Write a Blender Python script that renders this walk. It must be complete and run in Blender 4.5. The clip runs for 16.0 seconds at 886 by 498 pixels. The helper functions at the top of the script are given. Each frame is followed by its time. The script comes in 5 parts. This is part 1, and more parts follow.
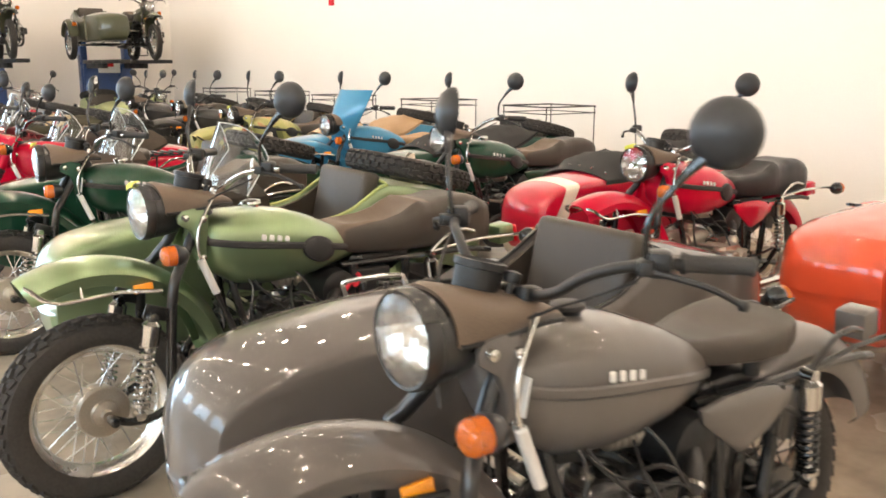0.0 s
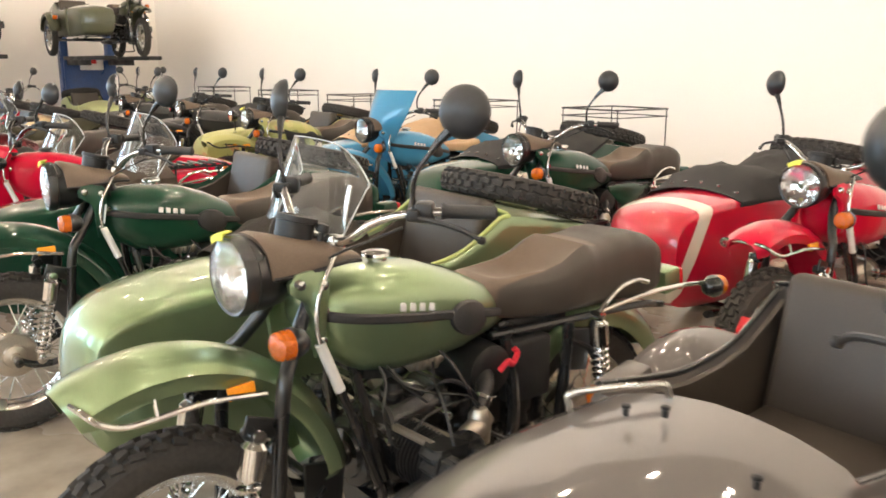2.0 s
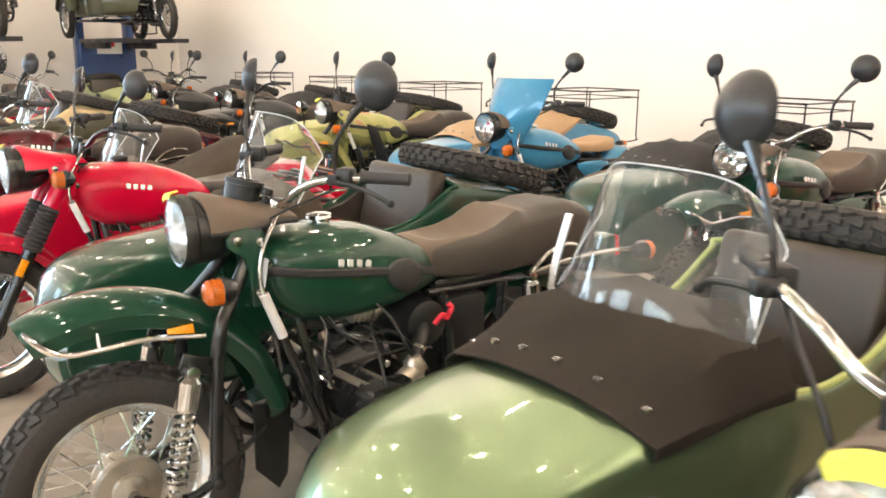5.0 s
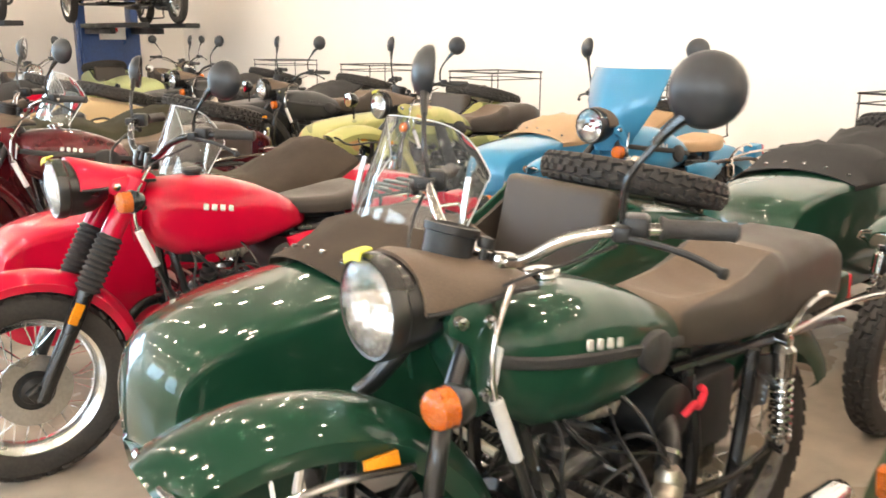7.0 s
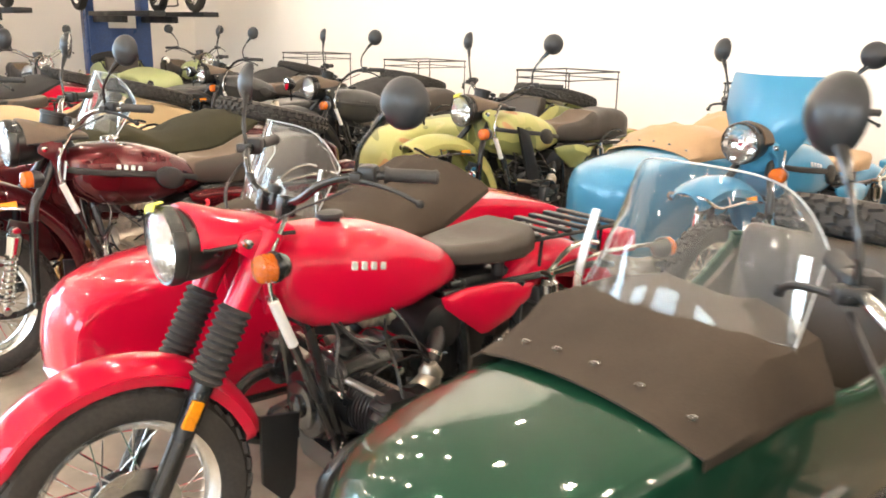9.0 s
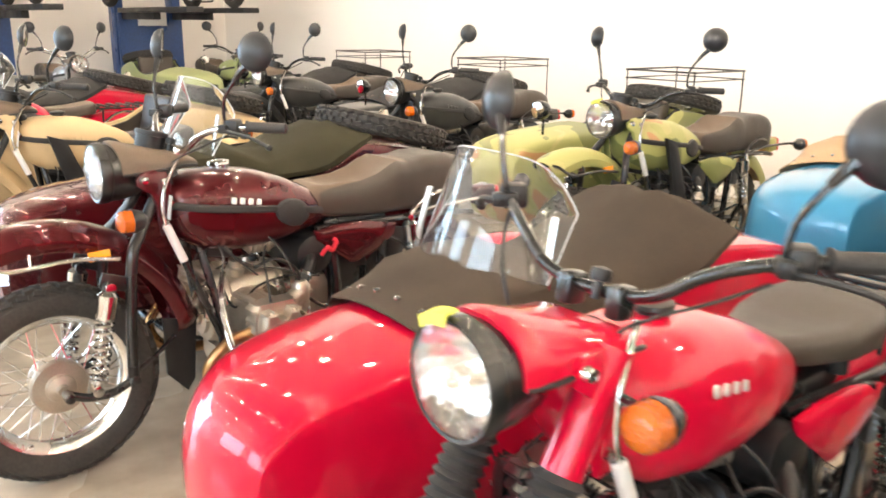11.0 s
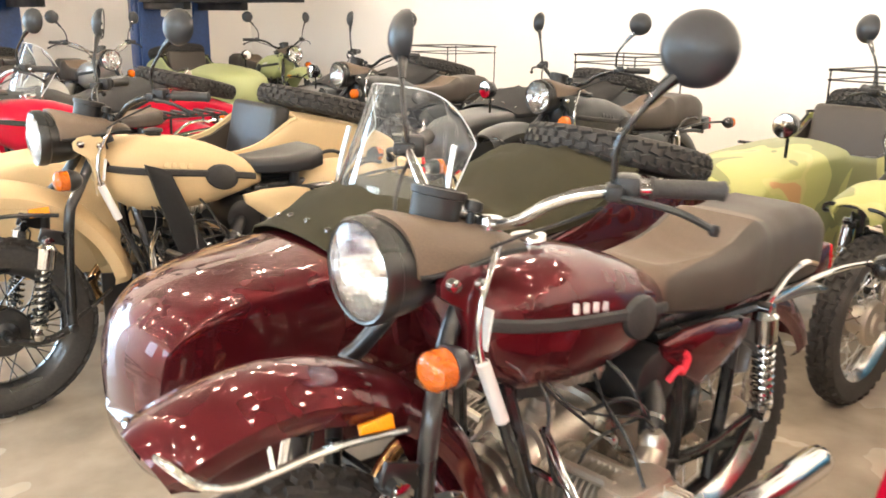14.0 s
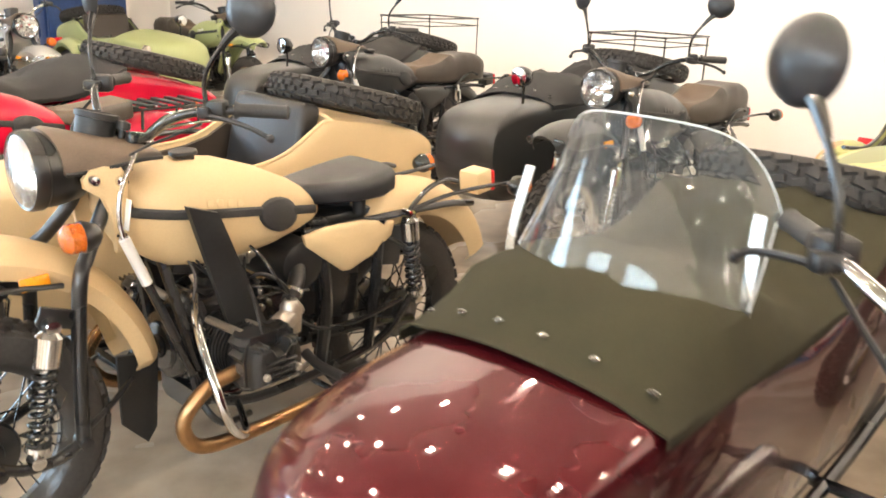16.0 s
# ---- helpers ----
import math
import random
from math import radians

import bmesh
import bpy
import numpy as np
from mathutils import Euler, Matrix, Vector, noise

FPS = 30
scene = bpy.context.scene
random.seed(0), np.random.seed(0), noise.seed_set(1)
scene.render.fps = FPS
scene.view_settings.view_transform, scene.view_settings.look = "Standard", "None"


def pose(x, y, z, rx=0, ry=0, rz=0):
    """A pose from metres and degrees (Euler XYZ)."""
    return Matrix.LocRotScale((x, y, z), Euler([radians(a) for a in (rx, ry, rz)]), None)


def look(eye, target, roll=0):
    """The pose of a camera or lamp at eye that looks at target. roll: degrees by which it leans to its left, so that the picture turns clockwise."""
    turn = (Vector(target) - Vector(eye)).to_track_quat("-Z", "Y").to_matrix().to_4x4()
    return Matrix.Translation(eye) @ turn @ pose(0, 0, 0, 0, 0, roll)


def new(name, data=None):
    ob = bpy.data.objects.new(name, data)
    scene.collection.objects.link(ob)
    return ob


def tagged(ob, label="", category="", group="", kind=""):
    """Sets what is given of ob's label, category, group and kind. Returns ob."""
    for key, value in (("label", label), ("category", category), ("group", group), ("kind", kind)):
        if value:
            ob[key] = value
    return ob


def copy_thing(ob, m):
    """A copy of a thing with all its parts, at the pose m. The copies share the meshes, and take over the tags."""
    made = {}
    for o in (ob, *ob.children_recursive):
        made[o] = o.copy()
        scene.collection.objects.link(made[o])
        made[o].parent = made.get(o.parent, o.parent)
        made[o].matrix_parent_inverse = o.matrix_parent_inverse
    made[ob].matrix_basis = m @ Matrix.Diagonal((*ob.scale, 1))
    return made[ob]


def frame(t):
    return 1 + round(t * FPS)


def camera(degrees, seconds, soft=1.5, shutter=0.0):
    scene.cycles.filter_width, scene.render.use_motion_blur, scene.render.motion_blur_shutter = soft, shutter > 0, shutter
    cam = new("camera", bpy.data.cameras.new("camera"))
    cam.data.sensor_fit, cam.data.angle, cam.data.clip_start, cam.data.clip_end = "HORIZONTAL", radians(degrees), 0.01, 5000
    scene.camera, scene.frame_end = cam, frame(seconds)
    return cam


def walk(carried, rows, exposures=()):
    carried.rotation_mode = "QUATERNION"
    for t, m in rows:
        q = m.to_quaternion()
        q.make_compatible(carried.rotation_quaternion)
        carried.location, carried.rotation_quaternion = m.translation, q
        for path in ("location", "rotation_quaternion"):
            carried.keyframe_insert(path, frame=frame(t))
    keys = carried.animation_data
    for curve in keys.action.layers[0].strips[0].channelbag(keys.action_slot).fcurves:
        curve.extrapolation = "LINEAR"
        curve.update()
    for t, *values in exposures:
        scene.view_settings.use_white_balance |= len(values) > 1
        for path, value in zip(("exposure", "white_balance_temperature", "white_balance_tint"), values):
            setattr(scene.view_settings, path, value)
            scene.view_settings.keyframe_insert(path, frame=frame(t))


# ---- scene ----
cam = camera(56.0, 16.0, 1.7, 0.5)
PATH = [
    (0, (0.048, 0.008, 1.532), (1.202, 1.593, 1.109), 0.2),
    (0.5, (0.042, 0.318, 1.528), (1.205, 1.896, 1.101), 0.2),
    (1, (0.048, 0.569, 1.523), (1.215, 2.145, 1.098), 0.0),
    (1.5, (0.087, 0.879, 1.538), (1.273, 2.441, 1.115), 0.2),
    (2, (0.105, 1.156, 1.527), (1.306, 2.705, 1.099), 0.3),
    (2.5, (0.101, 1.427, 1.527), (1.308, 2.969, 1.087), 0.4),
    (3, (0.135, 1.709, 1.517), (1.335, 3.252, 1.063), 0.4),
    (3.5, (0.165, 1.945, 1.522), (1.356, 3.493, 1.061), 0.5),
    (4, (0.162, 2.216, 1.517), (1.341, 3.773, 1.053), 0.5),
    (4.2, (0.152, 2.316, 1.514), (1.327, 3.876, 1.052), 0.4),
    (6.3, (0.082, 3.337, 1.511), (1.34, 4.828, 1.038), 0.4),
    (6.5, (0.077, 3.435, 1.508), (1.319, 4.936, 1.027), 0.4),
    (7, (0.119, 3.699, 1.506), (1.337, 5.216, 1.012), 0.4),
    (7.5, (0.137, 3.916, 1.508), (1.341, 5.443, 1.01), 0.6),
    (8, (0.124, 4.192, 1.515), (1.348, 5.704, 1.022), 0.7),
    (8.2, (0.117, 4.287, 1.543), (1.342, 5.794, 1.037), 0.9),
    (10.3, (0.077, 5.39, 1.516), (1.321, 6.876, 0.994), 0.9),
    (10.5, (0.087, 5.499, 1.509), (1.324, 6.991, 0.986), 0.9),
    (11, (0.088, 5.775, 1.521), (1.308, 7.281, 0.995), 0.6),
    (11.5, (0.05, 6.081, 1.505), (1.262, 7.588, 0.964), 0.6),
    (12, (0.025, 6.335, 1.502), (1.222, 7.852, 0.954), 0.5),
    (12.5, (0.052, 6.606, 1.502), (1.23, 8.137, 0.951), 0.5),
    (13, (0.062, 6.873, 1.503), (1.246, 8.404, 0.968), 0.5),
    (13.2, (0.062, 6.988, 1.5), (1.259, 8.51, 0.97), 0.6),
    (13.5, (0.063, 7.152, 1.491), (1.287, 8.652, 0.964), 0.4),
    (14, (0.098, 7.416, 1.471), (1.342, 8.896, 0.934), 0.8),
    (14.5, (0.138, 7.693, 1.479), (1.417, 9.137, 0.928), 1.3),
    (15, (0.135, 8.003, 1.464), (1.49, 9.371, 0.901), 1.6),
    (15.5, (0.116, 8.284, 1.435), (1.503, 9.621, 0.874), 1.2),
    (16, (0.139, 8.578, 1.511), (1.548, 9.87, 0.895), 2.3),
]
walk(cam, [(t, look(eye, target, roll)) for t, eye, target, roll in PATH], [(0, -0.03), (4, 0.05), (7, 0.33), (10, 0.45), (13, 0.5), (16, 0.54)])

# ---- world and large lights ----
world = bpy.data.worlds.new("world")
scene.world = world
world.use_nodes = True
sky = world.node_tree.nodes.new("ShaderNodeTexSky")
sky.sky_type, sky.sun_disc = "NISHITA", False
sky.sun_elevation, sky.sun_rotation = radians(35), radians(250)
world.node_tree.links.new(sky.outputs[0], world.node_tree.nodes["Background"].inputs[0])
world.node_tree.nodes["Background"].inputs[1].default_value = 0.12

LAMP_POWER = 560.0      # strength of the ceiling lamps' tubes
DAYLIGHT = 150.0       # watts of sky light through each window

ROOM_X0, ROOM_X1, ROOM_Y0, ROOM_Y1, ROOM_H = -5.5, 6.9, -5.0, 20.6, 5.4


def daylight(y, z, w, h):
    lamp = bpy.data.lights.new("window_daylight", "AREA")
    lamp.shape, lamp.size, lamp.size_y, lamp.energy, lamp.color = "RECTANGLE", w, h, DAYLIGHT, (0.62, 0.82, 1.0)
    ob = new("window_daylight", lamp)
    ob.matrix_world = look((ROOM_X0 + 0.06, y, z), (ROOM_X0 + 3.0, y, z - 0.9))


WINDOWS = [(-2.0, 2.9, 3.0, 2.4), (3.0, 2.9, 3.0, 2.4), (8.0, 2.9, 3.0, 2.4), (13.0, 2.9, 3.0, 2.4)]
for win in WINDOWS:
    daylight(*win)
# the glazed gate in the far corner of the end wall
GATE_X0, GATE_X1, GATE_H = -5.0, -0.6, 4.0
gate_lamp = bpy.data.lights.new("gate_daylight", "AREA")
gate_lamp.shape, gate_lamp.size, gate_lamp.size_y = "RECTANGLE", GATE_X1 - GATE_X0, GATE_H
gate_lamp.energy, gate_lamp.color = DAYLIGHT * 3.4, (0.55, 0.78, 1.0)
new("gate_daylight", gate_lamp).matrix_world = look(((GATE_X0 + GATE_X1) / 2, ROOM_Y1 - 0.06, GATE_H / 2), ((GATE_X0 + GATE_X1) / 2, ROOM_Y1 - 3, GATE_H / 2 - 0.1))


# ---- materials ----
def material(name, color, rough=0.5, metal=0.0, **more):
    m = bpy.data.materials.new(name)
    m.use_nodes = True
    b = m.node_tree.nodes["Principled BSDF"]
    b.inputs["Base Color"].default_value = (*color, 1)
    b.inputs["Roughness"].default_value = rough
    b.inputs["Metallic"].default_value = metal
    for key, value in more.items():
        b.inputs[key.replace("_", " ")].default_value = value
    return m


def node(m, kind, **values):
    n = m.node_tree.nodes.new("ShaderNode" + kind)
    for key, value in values.items():
        n.inputs[key.replace("_", " ")].default_value = value
    return n


def grain(m, scale=40.0, amount=0.25, bump=0.2, rough=0.15, distance=0.002, big=3.0, stretch=(1, 1, 1)):
    """Two scales of noise on colour, gloss and relief."""
    t, link = m.node_tree, m.node_tree.links.new
    b = t.nodes["Principled BSDF"]
    base = b.inputs["Base Color"].default_value[:]
    co, mp = node(m, "TexCoord"), node(m, "Mapping")
    mp.inputs["Scale"].default_value = stretch
    link(co.outputs["Object"], mp.inputs["Vector"])
    fine, wide = node(m, "TexNoise", Scale=scale, Detail=6.0), node(m, "TexNoise", Scale=big, Detail=4.0)
    for n in (fine, wide):
        link(mp.outputs[0], n.inputs["Vector"])
    mix = node(m, "Math")
    mix.operation = "ADD"
    link(fine.outputs[0], mix.inputs[0])
    link(wide.outputs[0], mix.inputs[1])
    ramp = node(m, "ValToRGB")
    lo, hi = ramp.color_ramp.elements
    lo.position, hi.position = 0.35, 0.65
    lo.color = (*[c * (1 - amount) for c in base[:3]], 1)
    hi.color = (*[min(1, c * (1 + amount)) for c in base[:3]], 1)
    half = node(m, "Math")
    half.operation = "MULTIPLY"
    half.inputs[1].default_value = 0.5
    link(mix.outputs[0], half.inputs[0])
    link(half.outputs[0], ramp.inputs[0])
    link(ramp.outputs[0], b.inputs["Base Color"])
    if rough:
        r = node(m, "MapRange", From_Min=0.35, From_Max=0.65, To_Min=max(0.02, b.inputs["Roughness"].default_value - rough),
                 To_Max=min(1, b.inputs["Roughness"].default_value + rough))
        link(wide.outputs[0], r.inputs["Value"])
        link(r.outputs[0], b.inputs["Roughness"])
    if bump:
        bp = node(m, "Bump", Strength=bump, Distance=distance)
        link(fine.outputs[0], bp.inputs["Height"])
        link(bp.outputs[0], b.inputs["Normal"])
    return m


def paint(name, color, metal=0.0, rough=0.3):
    """Lacquered body paint: a colour coat under clear varnish, faintly uneven."""
    m = material(name, color, rough, metal, Coat_Weight=1.0, Coat_Roughness=0.015, Specular_IOR_Level=0.12)
    return grain(m, 260.0, 0.04, 0.012, 0.02, 0.0005, 2.5)


def banded(name, color, second):
    """Red lacquer with two broad cream bands that sweep back over the nose."""
    m = material(name, color, 0.3, 0, Coat_Weight=1.0, Coat_Roughness=0.04)
    link = m.node_tree.links.new
    co, sep = node(m, "TexCoord"), node(m, "SeparateXYZ")
    link(co.outputs["Object"], sep.inputs[0])
    slope = node(m, "Math")
    slope.operation = "MULTIPLY_ADD"
    slope.inputs[1].default_value = -0.55
    link(sep.outputs["Z"], slope.inputs[0])
    link(sep.outputs["X"], slope.inputs[2])
    ramp = node(m, "ValToRGB")
    ramp.color_ramp.interpolation = "CONSTANT"
    marks = [(0.0, color), (0.19, second), (0.29, color), (0.9, color)]
    for i, (at, c) in enumerate(marks):
        e = ramp.color_ramp.elements[i] if i < 2 else ramp.color_ramp.elements.new(at)
        e.position, e.color = at, (*c, 1)
    shift = node(m, "Math")
    shift.operation = "ADD"
    shift.inputs[1].default_value = 0.45
    link(slope.outputs[0], shift.inputs[0])
    link(shift.outputs[0], ramp.inputs[0])
    link(ramp.outputs[0], m.node_tree.nodes["Principled BSDF"].inputs["Base Color"])
    return m


def camo(name, colors):
    m = material(name, colors[0], 0.5, 0, Coat_Weight=0.25, Coat_Roughness=0.25)
    link = m.node_tree.links.new
    co, n = node(m, "TexCoord"), node(m, "TexNoise", Scale=2.4, Detail=1.5, Distortion=0.8)
    link(co.outputs["Object"], n.inputs["Vector"])
    ramp = node(m, "ValToRGB")
    ramp.color_ramp.interpolation = "CONSTANT"
    for i, c in enumerate(colors[:-1]):
        e = ramp.color_ramp.elements[0] if i == 0 else ramp.color_ramp.elements.new(0.38 + 0.1 * i)
        e.color = (*c, 1)
    ramp.color_ramp.elements[-1].position, ramp.color_ramp.elements[-1].color = 0.62, (*colors[-1], 1)
    link(n.outputs[0], ramp.inputs[0])
    link(ramp.outputs[0], m.node_tree.nodes["Principled BSDF"].inputs["Base Color"])
    return m


CHROME = material("chrome", (0.75, 0.74, 0.72), 0.12, 1.0)
STEEL = grain(material("brushed_steel", (0.62, 0.61, 0.58), 0.3, 1.0), 80, 0.15, 0.1, 0.1)
ALU_RIM = grain(material("polished_rim", (0.85, 0.84, 0.81), 0.22, 1.0), 50, 0.06, 0.05, 0.08)
ALLOY = grain(material("cast_alloy", (0.5, 0.45, 0.38), 0.34, 0.9), 160, 0.1, 0.2, 0.1)
SATIN = grain(material("satin_silver_coating", (0.8, 0.79, 0.77), 0.35, 0.3), 60, 0.05, 0.05)
BRONZE = grain(material("heat_tinted_pipe", (0.42, 0.25, 0.12), 0.3, 1.0), 25, 0.3, 0.05, 0.1)
RUBBER = grain(material("tyre_rubber", (0.035, 0.031, 0.027), 0.75), 90, 0.3, 0.3, 0.1)
BLACK = grain(material("black_enamel", (0.012, 0.012, 0.012), 0.28, 0, Coat_Weight=0.5, Coat_Roughness=0.1), 60, 0.2, 0.05, 0.08)
MATT = grain(material("matt_black_metal", (0.011, 0.011, 0.011), 0.45), 90, 0.25, 0.2, 0.1)
GRIP = grain(material("grip_rubber", (0.03, 0.029, 0.028), 0.6), 200, 0.3, 0.4, 0.1)
VINYL = grain(material("brown_black_vinyl", (0.115, 0.08, 0.053), 0.5), 300, 0.2, 0.35, 0.08)
vs, va, vg, vx, vm, vc = node(VINYL, "SeparateXYZ"), node(VINYL, "Math"), node(VINYL, "MapRange", From_Min=0.108, From_Max=0.114), node(VINYL, "MapRange", From_Min=1.425, From_Max=1.432), node(VINYL, "Math"), node(VINYL, "MixRGB")
va.operation, vm.operation = "ABSOLUTE", "MAXIMUM"
vlink, vbase = VINYL.node_tree.links.new, VINYL.node_tree.nodes["Principled BSDF"].inputs["Base Color"]
vlink(node(VINYL, "TexCoord").outputs["Object"], vs.inputs[0])
vlink(vs.outputs["Y"], va.inputs[0])
vlink(va.outputs[0], vg.inputs["Value"])
vlink(vs.outputs["X"], vx.inputs["Value"])
vlink(vg.outputs[0], vm.inputs[0])
vlink(vx.outputs[0], vm.inputs[1])
vlink(vm.outputs[0], vc.inputs[0])
vlink(vbase.links[0].from_socket, vc.inputs[1])
vc.inputs[2].default_value = (0.05, 0.04, 0.031, 1)      # a darker brown on the flanks and the pillion half
vlink(vc.outputs[0], vbase)
VINYL_DARK = grain(material("dark_brown_vinyl", (0.04, 0.031, 0.023), 0.45), 300, 0.2, 0.35, 0.08)
VINYL_TAN = grain(material("tan_vinyl", (0.42, 0.27, 0.14), 0.5), 300, 0.15, 0.3, 0.08)
VINYL_BLACK = grain(material("smooth_black_vinyl", (0.016, 0.016, 0.017), 0.38), 300, 0.2, 0.3, 0.08)
CANVAS = grain(material("dark_canvas", (0.024, 0.019, 0.014), 0.95, 0, Specular_IOR_Level=0.2), 420, 0.25, 0.5, 0.05, 0.001, 6)
CANVAS_OLIVE = grain(material("olive_canvas", (0.032, 0.029, 0.016), 0.95, 0, Specular_IOR_Level=0.2), 420, 0.25, 0.5, 0.05, 0.001, 6)
CANVAS_BROWN = grain(material("brown_canvas", (0.05, 0.038, 0.028), 0.95, 0, Specular_IOR_Level=0.2), 420, 0.25, 0.5, 0.05, 0.001, 6)
CANVAS_BLACK = grain(material("black_canvas", (0.02, 0.019, 0.018), 0.85), 420, 0.25, 0.5, 0.05, 0.001, 6)
AMBER = grain(material("amber_plastic", (0.9, 0.19, 0.005), 0.12, 0, Transmission_Weight=0.35, Coat_Weight=0.8), 150, 0.06, 1.0, 0.05, 0.008, 60)
AMBER_FLAT = grain(material("amber_reflector", (0.9, 0.3, 0.008), 0.2, 0, Coat_Weight=0.5), 220, 0.25, 0.8, 0.05)
RED_LENS = material("red_plastic", (0.6, 0.01, 0.015), 0.2, 0, Coat_Weight=0.6)
WHITE_PLASTIC = grain(material("white_plastic", (0.8, 0.8, 0.78), 0.35), 60, 0.04, 0.05)
CLEAR = material("clear_acrylic", (0.93, 0.97, 0.98), 0.02, 0, Transmission_Weight=0.985, IOR=1.45)
RIM_CLEAR = material("frosted_acrylic_edge", (0.85, 0.9, 0.92), 0.3, 0, Transmission_Weight=0.6, IOR=1.45)
LENS = grain(material("lamp_glass", (1, 1, 1), 0.04, 0, Transmission_Weight=1.0, IOR=1.35), 70, 0.0, 0.5, 0.0, 0.004, 20, (0.2, 1, 0.2))
REFLECTOR = grain(material("lamp_reflector", (0.9, 0.9, 0.88), 0.06, 1.0), 38, 0.03, 0.15, 0.03, 0.004, 12)
MIRROR_BLACK = grain(material("satin_black_plastic", (0.022, 0.024, 0.027), 0.36), 40, 0.2, 0.03, 0.05)
MIRROR = material("mirror_glass", (0.9, 0.9, 0.9), 0.03, 1.0)
YELLOW_TAPE = grain(material("yellow_paper_tape", (0.72, 0.72, 0.1), 0.7), 60, 0.1, 0.1)
RED_STRAP = grain(material("red_cloth_strap", (0.7, 0.02, 0.04), 0.7), 200, 0.15, 0.3)
TAG = grain(material("white_paper_tag", (0.8, 0.8, 0.78), 0.6), 80, 0.06, 0.1)
FILM = grain(material("white_wrapping_film", (0.75, 0.75, 0.76), 0.3, 0, Coat_Weight=0.5), 14, 0.1, 0.8, 0.1, 0.02)
BADGE = material("silver_badge", (0.75, 0.75, 0.74), 0.3, 0.6)
CREAM = paint("cream_paint", (0.72, 0.66, 0.55))
LIFT_BLUE = grain(material("lift_blue_paint", (0.02, 0.06, 0.19), 0.4), 30, 0.2, 0.1)

GREY = paint("stone_grey_paint", (0.125, 0.112, 0.103), 0.1, 0.35)
LIGHT_GREEN = paint("light_green_metallic_paint", (0.25, 0.34, 0.19), 0.85, 0.33)
PALE_GREEN = grain(material("pale_green_beading", (0.36, 0.42, 0.14), 0.45), 60, 0.1, 0.1)
DARK_GREEN = paint("dark_green_paint", (0.008, 0.045, 0.024))
SIGNAL_RED = paint("signal_red_paint", (0.56, 0.002, 0.032))
MAROON = paint("maroon_metallic_paint", (0.08, 0.0075, 0.011), 0.5, 0.27)
TAN = grain(material("matt_tan_paint", (0.6, 0.44, 0.24), 0.55), 200, 0.05, 0.03, 0.06, 0.0006)
ORANGE_RED = paint("orange_red_paint", (0.6, 0.07, 0.025))
SKY_BLUE = paint("sky_blue_paint", (0.055, 0.25, 0.43), 0.1)
BLACK_PAINT = grain(material("satin_black_paint", (0.025, 0.026, 0.025), 0.4, 0, Coat_Weight=0.4, Coat_Roughness=0.2), 200, 0.1, 0.02, 0.05)
SAGE = grain(material("sage_green_paint", (0.34, 0.38, 0.17), 0.45, 0, Coat_Weight=0.3, Coat_Roughness=0.2), 200, 0.05, 0.02, 0.05)
OLIVE = paint("olive_drab_paint", (0.07, 0.075, 0.045), 0.0, 0.4)
SILVER = paint("silver_metallic_paint", (0.5, 0.49, 0.46), 0.7, 0.35)
BANDED = banded("red_and_cream_paint", (0.56, 0.002, 0.032), (0.75, 0.68, 0.56))
CAMO = camo("camouflage_paint", [(0.2, 0.22, 0.07), (0.4, 0.4, 0.13), (0.46, 0.43, 0.16), (0.5, 0.28, 0.12)])


# ---- mesh helpers ----
def finish(bm, sharp=38.0):
    bmesh.ops.recalc_face_normals(bm, faces=bm.faces)
    me = bpy.data.meshes.new("mesh")
    bm.to_mesh(me)
    bm.free()
    me.polygons.foreach_set("use_smooth", [True] * len(me.polygons))
    me.set_sharp_from_angle(angle=radians(sharp))
    me.materials.append(None)
    return me


MESHES = {}


def cached(key, maker, mirrored=False, sharp=38.0):
    """The mesh under that key, built once; mirrored flips it to the other side of the machine."""
    full = (key, mirrored)
    if full not in MESHES:
        bm = maker()
        if mirrored:
            bmesh.ops.scale(bm, vec=(1, -1, 1), verts=bm.verts)
        MESHES[full] = finish(bm, sharp)
    return MESHES[full]


def put(name, me, mat, parent=None, label="", m=None):
    ob = new(name, me)
    ob.material_slots[0].link = "OBJECT"
    ob.material_slots[0].material = mat
    ob.parent = parent
    if m is not None:
        ob.matrix_basis = m
    return tagged(ob, label)


def part(name, bm, mat, parent, label=""):
    return put(name, finish(bm), mat, parent, label)


def rings(bm, loops, closed=True, cap0=True, cap1=True):
    """Skin a row of loops with the same number of points each."""
    vs = [[bm.verts.new(p) for p in loop] for loop in loops]
    n = len(vs[0])
    for a, b in zip(vs, vs[1:]):
        for i in range(n if closed else n - 1):
            j = (i + 1) % n
            bm.faces.new((a[i], a[j], b[j], b[i]))
    if closed and cap0:
        bm.faces.new(vs[0][::-1])
    if closed and cap1:
        bm.faces.new(vs[-1])
    return bm


def smooth_line(pts, steps=5):
    """A curve through the points."""
    p = [Vector(q) for q in pts]
    if len(p) < 3:
        return p
    p = [2 * p[0] - p[1]] + p + [2 * p[-1] - p[-2]]
    out = []
    for a, b, c, d in zip(p, p[1:], p[2:], p[3:]):
        for k in range(steps):
            t = k / steps
            out.append(0.5 * ((2 * b) + (c - a) * t + (2 * a - 5 * b + 4 * c - d) * t * t + (3 * b - a - 3 * c + d) * t ** 3))
    return out + [p[-2]]


